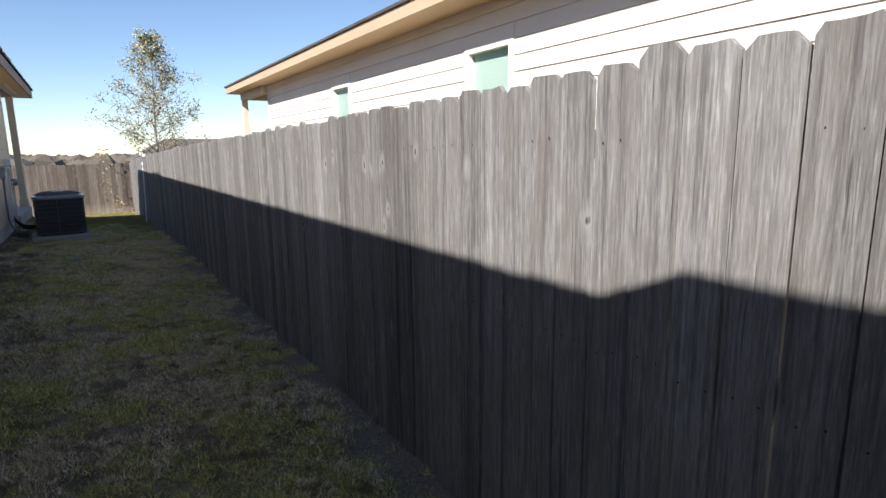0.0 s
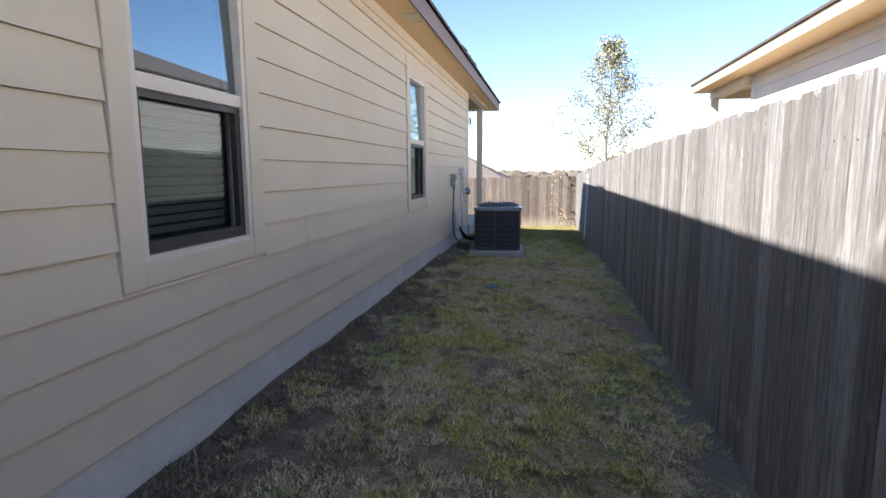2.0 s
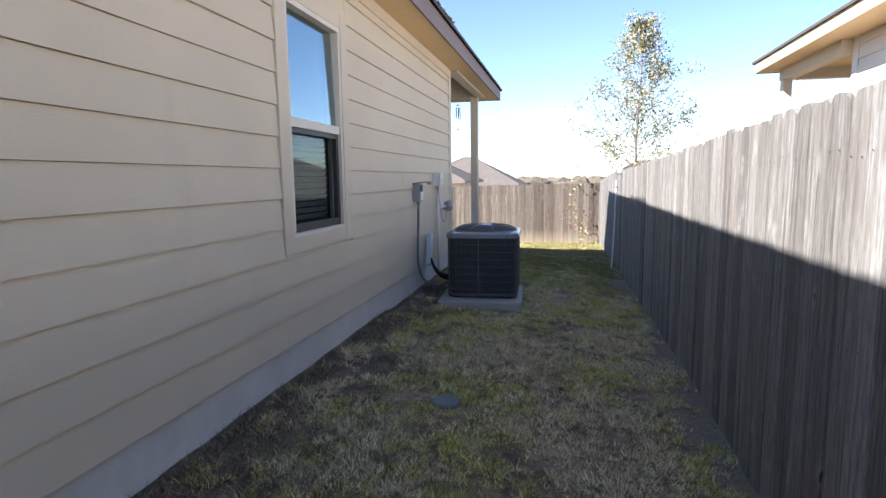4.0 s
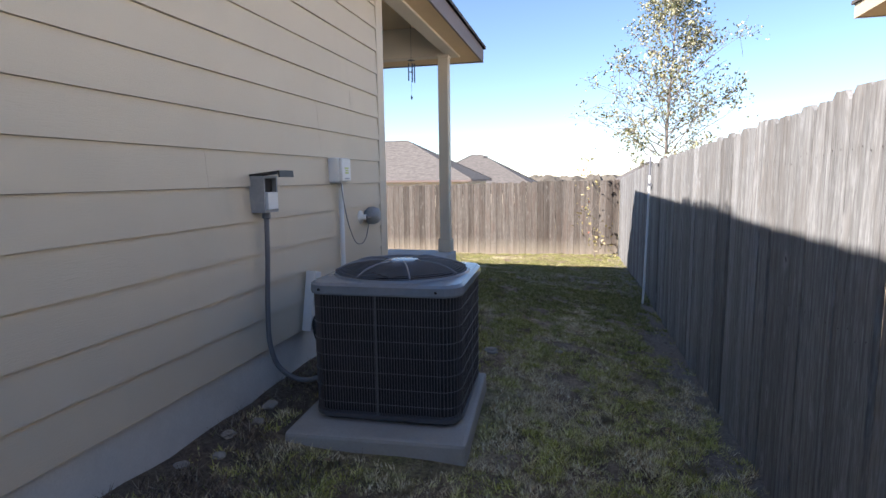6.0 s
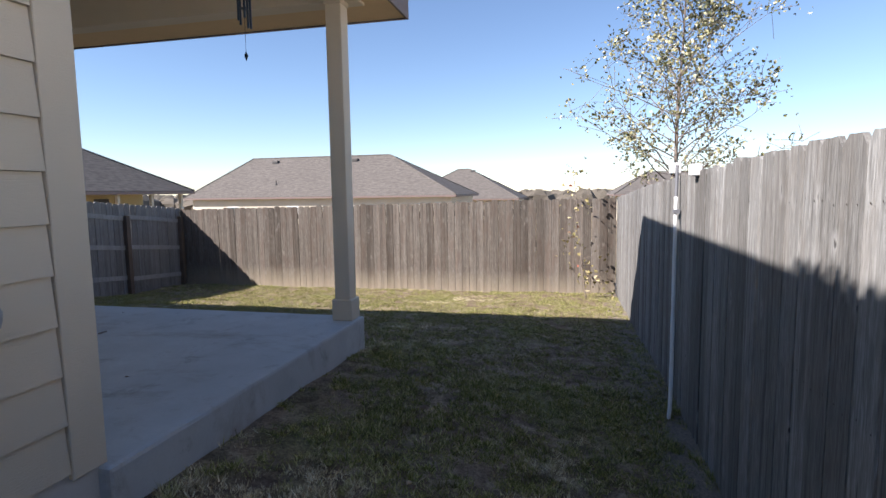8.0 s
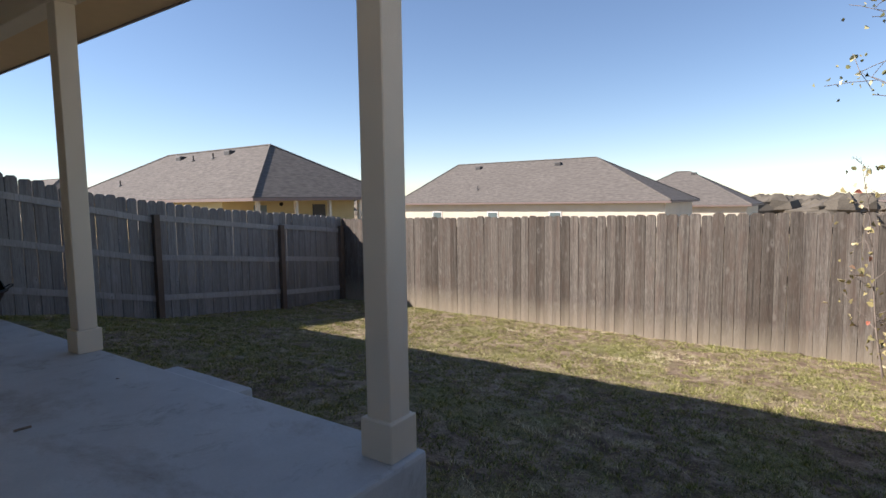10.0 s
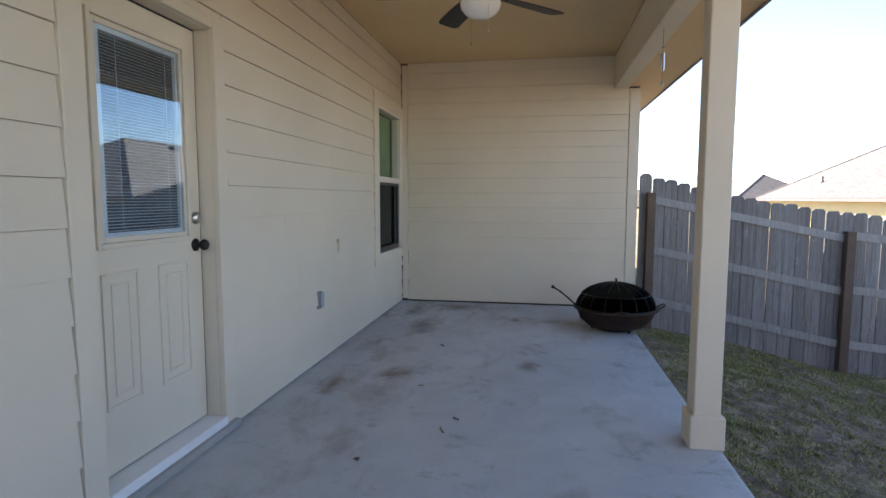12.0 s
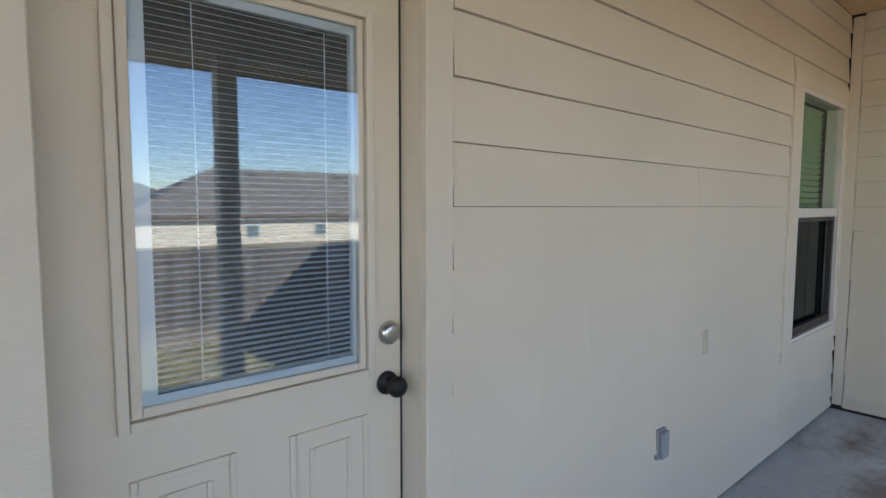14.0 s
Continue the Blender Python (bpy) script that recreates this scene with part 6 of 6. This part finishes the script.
def dead_weeds():
    """Brown winter weeds on the bare bed along the house."""
    g = np.random.default_rng(19)
    verts, faces = [], []
    for _ in range(15000):
        x, y = -0.5 + abs(g.normal(0, 0.42)), g.uniform(-2.8, 10.7)
        if x > 0.9 or (-0.26 < x < 0.70 and 8.42 < y < 9.46):
            continue
        if noise.noise((x * 2.6, y * 1.9, 4.0)) + 0.5 * noise.noise((x * 9.0, y * 8.0, 6.0)) < -0.12:
            continue
        z, size = ground(x, y) - 0.004, g.uniform(0.02, 0.06)
        for _ in range(6):
            a, b, lean = g.uniform(0, 6.283), g.uniform(0, 6.283), g.uniform(0.3, 1.6)
            px, py, tall, wid = x + g.normal(0, 0.02), y + g.normal(0, 0.02), size * g.uniform(0.4, 1.1), g.uniform(0.0014, 0.0036)
            i = len(verts)
            verts += [(max(px - wid * math.cos(a), -0.515), py - wid * math.sin(a), z), (max(px + wid * math.cos(a), -0.515), py + wid * math.sin(a), z), (max(px + math.cos(b) * lean * tall, -0.515), py + math.sin(b) * lean * tall, z + tall)]
            faces.append((i, i + 1, i + 2))
    ob = new("dead_weeds", from_arrays("dead_weeds", verts, faces, M_DEADWEED))
    tagged(ob, "matted dark brown dead weeds along the foundation", "weeds", kind="stuff")


M_DEADWEED = leaf_mat("dead_weed_stems", [(0.0, (0.07, 0.05, 0.038)), (0.6, (0.23, 0.175, 0.13)), (0.9, (0.42, 0.34, 0.25)), (1.0, (0.28, 0.32, 0.08))])
dead_weeds()


# ---------- small things lying about ----------
def scatter_leaves():
    r = random.Random(15)
    spots = []
    for _ in range(260):
        x, y = r.uniform(-6.6, 1.9), r.uniform(13.6, 19.3)
        spots.append((x, y, ground(x, y) + 0.02))
    for _ in range(150):
        x, y = r.uniform(-0.4, 1.9), r.uniform(-2.5, 13.4)
        if not (-0.25 < x < 0.69 and 8.5 < y < 9.5):
            spots.append((x, y, ground(x, y) + 0.018))
    for _ in range(5):
        spots.append((r.uniform(-6.8, -0.8), r.uniform(11.2, 13.2), SLAB_Z + 0.006))
    verts, faces = [], []
    for x, y, z in spots:
        L, a = r.uniform(0.02, 0.05), r.uniform(0, 6.28)
        i0 = len(verts)
        for u, w, c in ((-0.5, 0, 0.1), (-0.1, 0.4, 0.2), (0.5, 0.05, 0.05), (-0.1, -0.4, 0.15)):
            verts.append((x + L * (u * math.cos(a) - w * math.sin(a)), y + L * (u * math.sin(a) + w * math.cos(a)), z + c * L))
        faces.append((i0, i0 + 1, i0 + 2, i0 + 3))
    tagged(new("fallen_leaves", from_arrays("fallen_leaves", verts, faces, M_DEADLEAF)), "scattered dry brown fallen leaves", "leaves", kind="stuff")


scatter_leaves()


def stone(x, y, size, seed, label="pale stone lying in the grass", mat=M_STONE):
    b = bmesh.new()
    bmesh.ops.create_icosphere(b, subdivisions=2, radius=size)
    for v in b.verts:
        v.co *= 1 + 0.6 * noise.noise(v.co * (1.2 / size) + Vector((seed, 0, 0)))
        v.co.z *= 0.42
    bmesh.ops.transform(b, matrix=Matrix.Translation((x, y, ground(x, y) + size * 0.25)), verts=b.verts)
    return tagged(new("stone", to_mesh("stone", b, mat)), label, "stone", "loose stones")


for i, (x, y, s) in enumerate([(0.53, 10.12, 0.05), (-0.42, 8.40, 0.035), (-0.36, 8.25, 0.03), (-0.44, 8.12, 0.03), (-0.37, 8.56, 0.035), (-0.42, 8.75, 0.04), (1.55, 3.9, 0.018), (1.0, 10.4, 0.03)]):
    stone(x, y, s, i * 3.7)

d = thing("plastic_cup", "crumpled faded pink plastic cup in the grass", "cup", (1.09, 8.12, ground(1.09, 8.12)))
bm = bmesh.new()
lathe(bm, [(0.0, 0.0), (0.022, 0.0), (0.031, 0.075), (0.033, 0.078), (0.029, 0.075), (0.020, 0.004), (0.0, 0.004)], 16, Matrix.Translation((1.09, 8.12, ground(1.09, 8.12) + 0.035)) @ Matrix.Rotation(radians(78), 4, "X") @ Matrix.Rotation(radians(30), 4, "Y"))
part("cup_body", bm, M_PINK, d)
bm = bmesh.new()
lathe(bm, [(0.0, 0.022), (0.075, 0.022), (0.085, 0.012), (0.085, -0.05), (0.0, -0.05)], 20, Matrix.Translation((0.44, 6.1, ground(0.44, 6.1))))
tagged(new("valve_lid", to_mesh("valve_lid", bm, M_TEAL)), "round blue-grey irrigation valve lid in the lawn", "valve lid")

for i, (x, y, a, ln) in enumerate([(-2.77, 12.28, 60, 0.10), (-2.24, 12.52, 75, 0.07), (-3.5, 12.0, 10, 0.06), (-3.65, 12.05, 40, 0.04), (-5.2, 11.7, 30, 0.05)]):
    b = bmesh.new()
    tube(b, [(x, y, SLAB_Z + 0.006), (x + ln * 0.5 * math.cos(radians(a)), y + ln * 0.5 * math.sin(radians(a)), SLAB_Z + 0.009), (x + ln * math.cos(radians(a + 14)), y + ln * math.sin(radians(a + 14)), SLAB_Z + 0.005)], 0.006, 6)
    tagged(new("twig", to_mesh("twig", b, M_BARK)), "short dark twig on the concrete", "twig", "twigs on the patio")


# leaf litter caught on the roof edge
def roof_litter():
    r = random.Random(33)
    verts, faces = [], []
    for _ in range(700):
        y = r.uniform(8.0, 9.7)
        x = EAVE_X - abs(r.gauss(0, 0.07))
        z = 3.225 + (EAVE_X - x) * 0.4 + r.uniform(0, 0.075)
        L, a = r.uniform(0.02, 0.05), r.uniform(0, 6.28)
        t = r.uniform(-1, 1)
        i0 = len(verts)
        for u, w in ((-0.5, 0), (-0.1, 0.4), (0.5, 0.05), (-0.1, -0.4)):
            verts.append((x + L * (u * math.cos(a) - w * math.sin(a)), y + L * (u * math.sin(a) + w * math.cos(a)), z + t * u * L))
        faces.append((i0, i0 + 1, i0 + 2, i0 + 3))
    tagged(new("roof_litter", from_arrays("roof_litter", verts, faces, M_DEADLEAF)), "dry leaves caught along the roof edge", "leaves", kind="stuff")


roof_litter()


# ---------- siding planks, last ----------
rng = random.Random(9)
lay_siding(wall_side, side_P, -7.0, PATIO_Y - 0.142, 0.50, SOFFIT_Z - 0.10, 0.53, SIDE_TRIM, M_SIDING, rng)
PATIO_CUT = [(DOOR[0] - 0.060, DOOR[1] + 0.076, 0, DOOR[3] + 0.025), (PWIN[0] - 0.1, PWIN[1] + 0.155, PWIN[2] - 0.10, PWIN[3] + 0.10)]
lay_siding(wall_patio, patio_P, END_X, WALL_X - 0.10, SLAB_Z + 0.016, 3.37, 0.576 - EXPOSE, PATIO_CUT, M_SIDING, rng)
lay_siding(wall_end, end_P, PATIO_Y + 0.076, 13.514, SLAB_Z + 0.016, 3.37, 0.576 - EXPOSE, [], M_SIDING, rng)
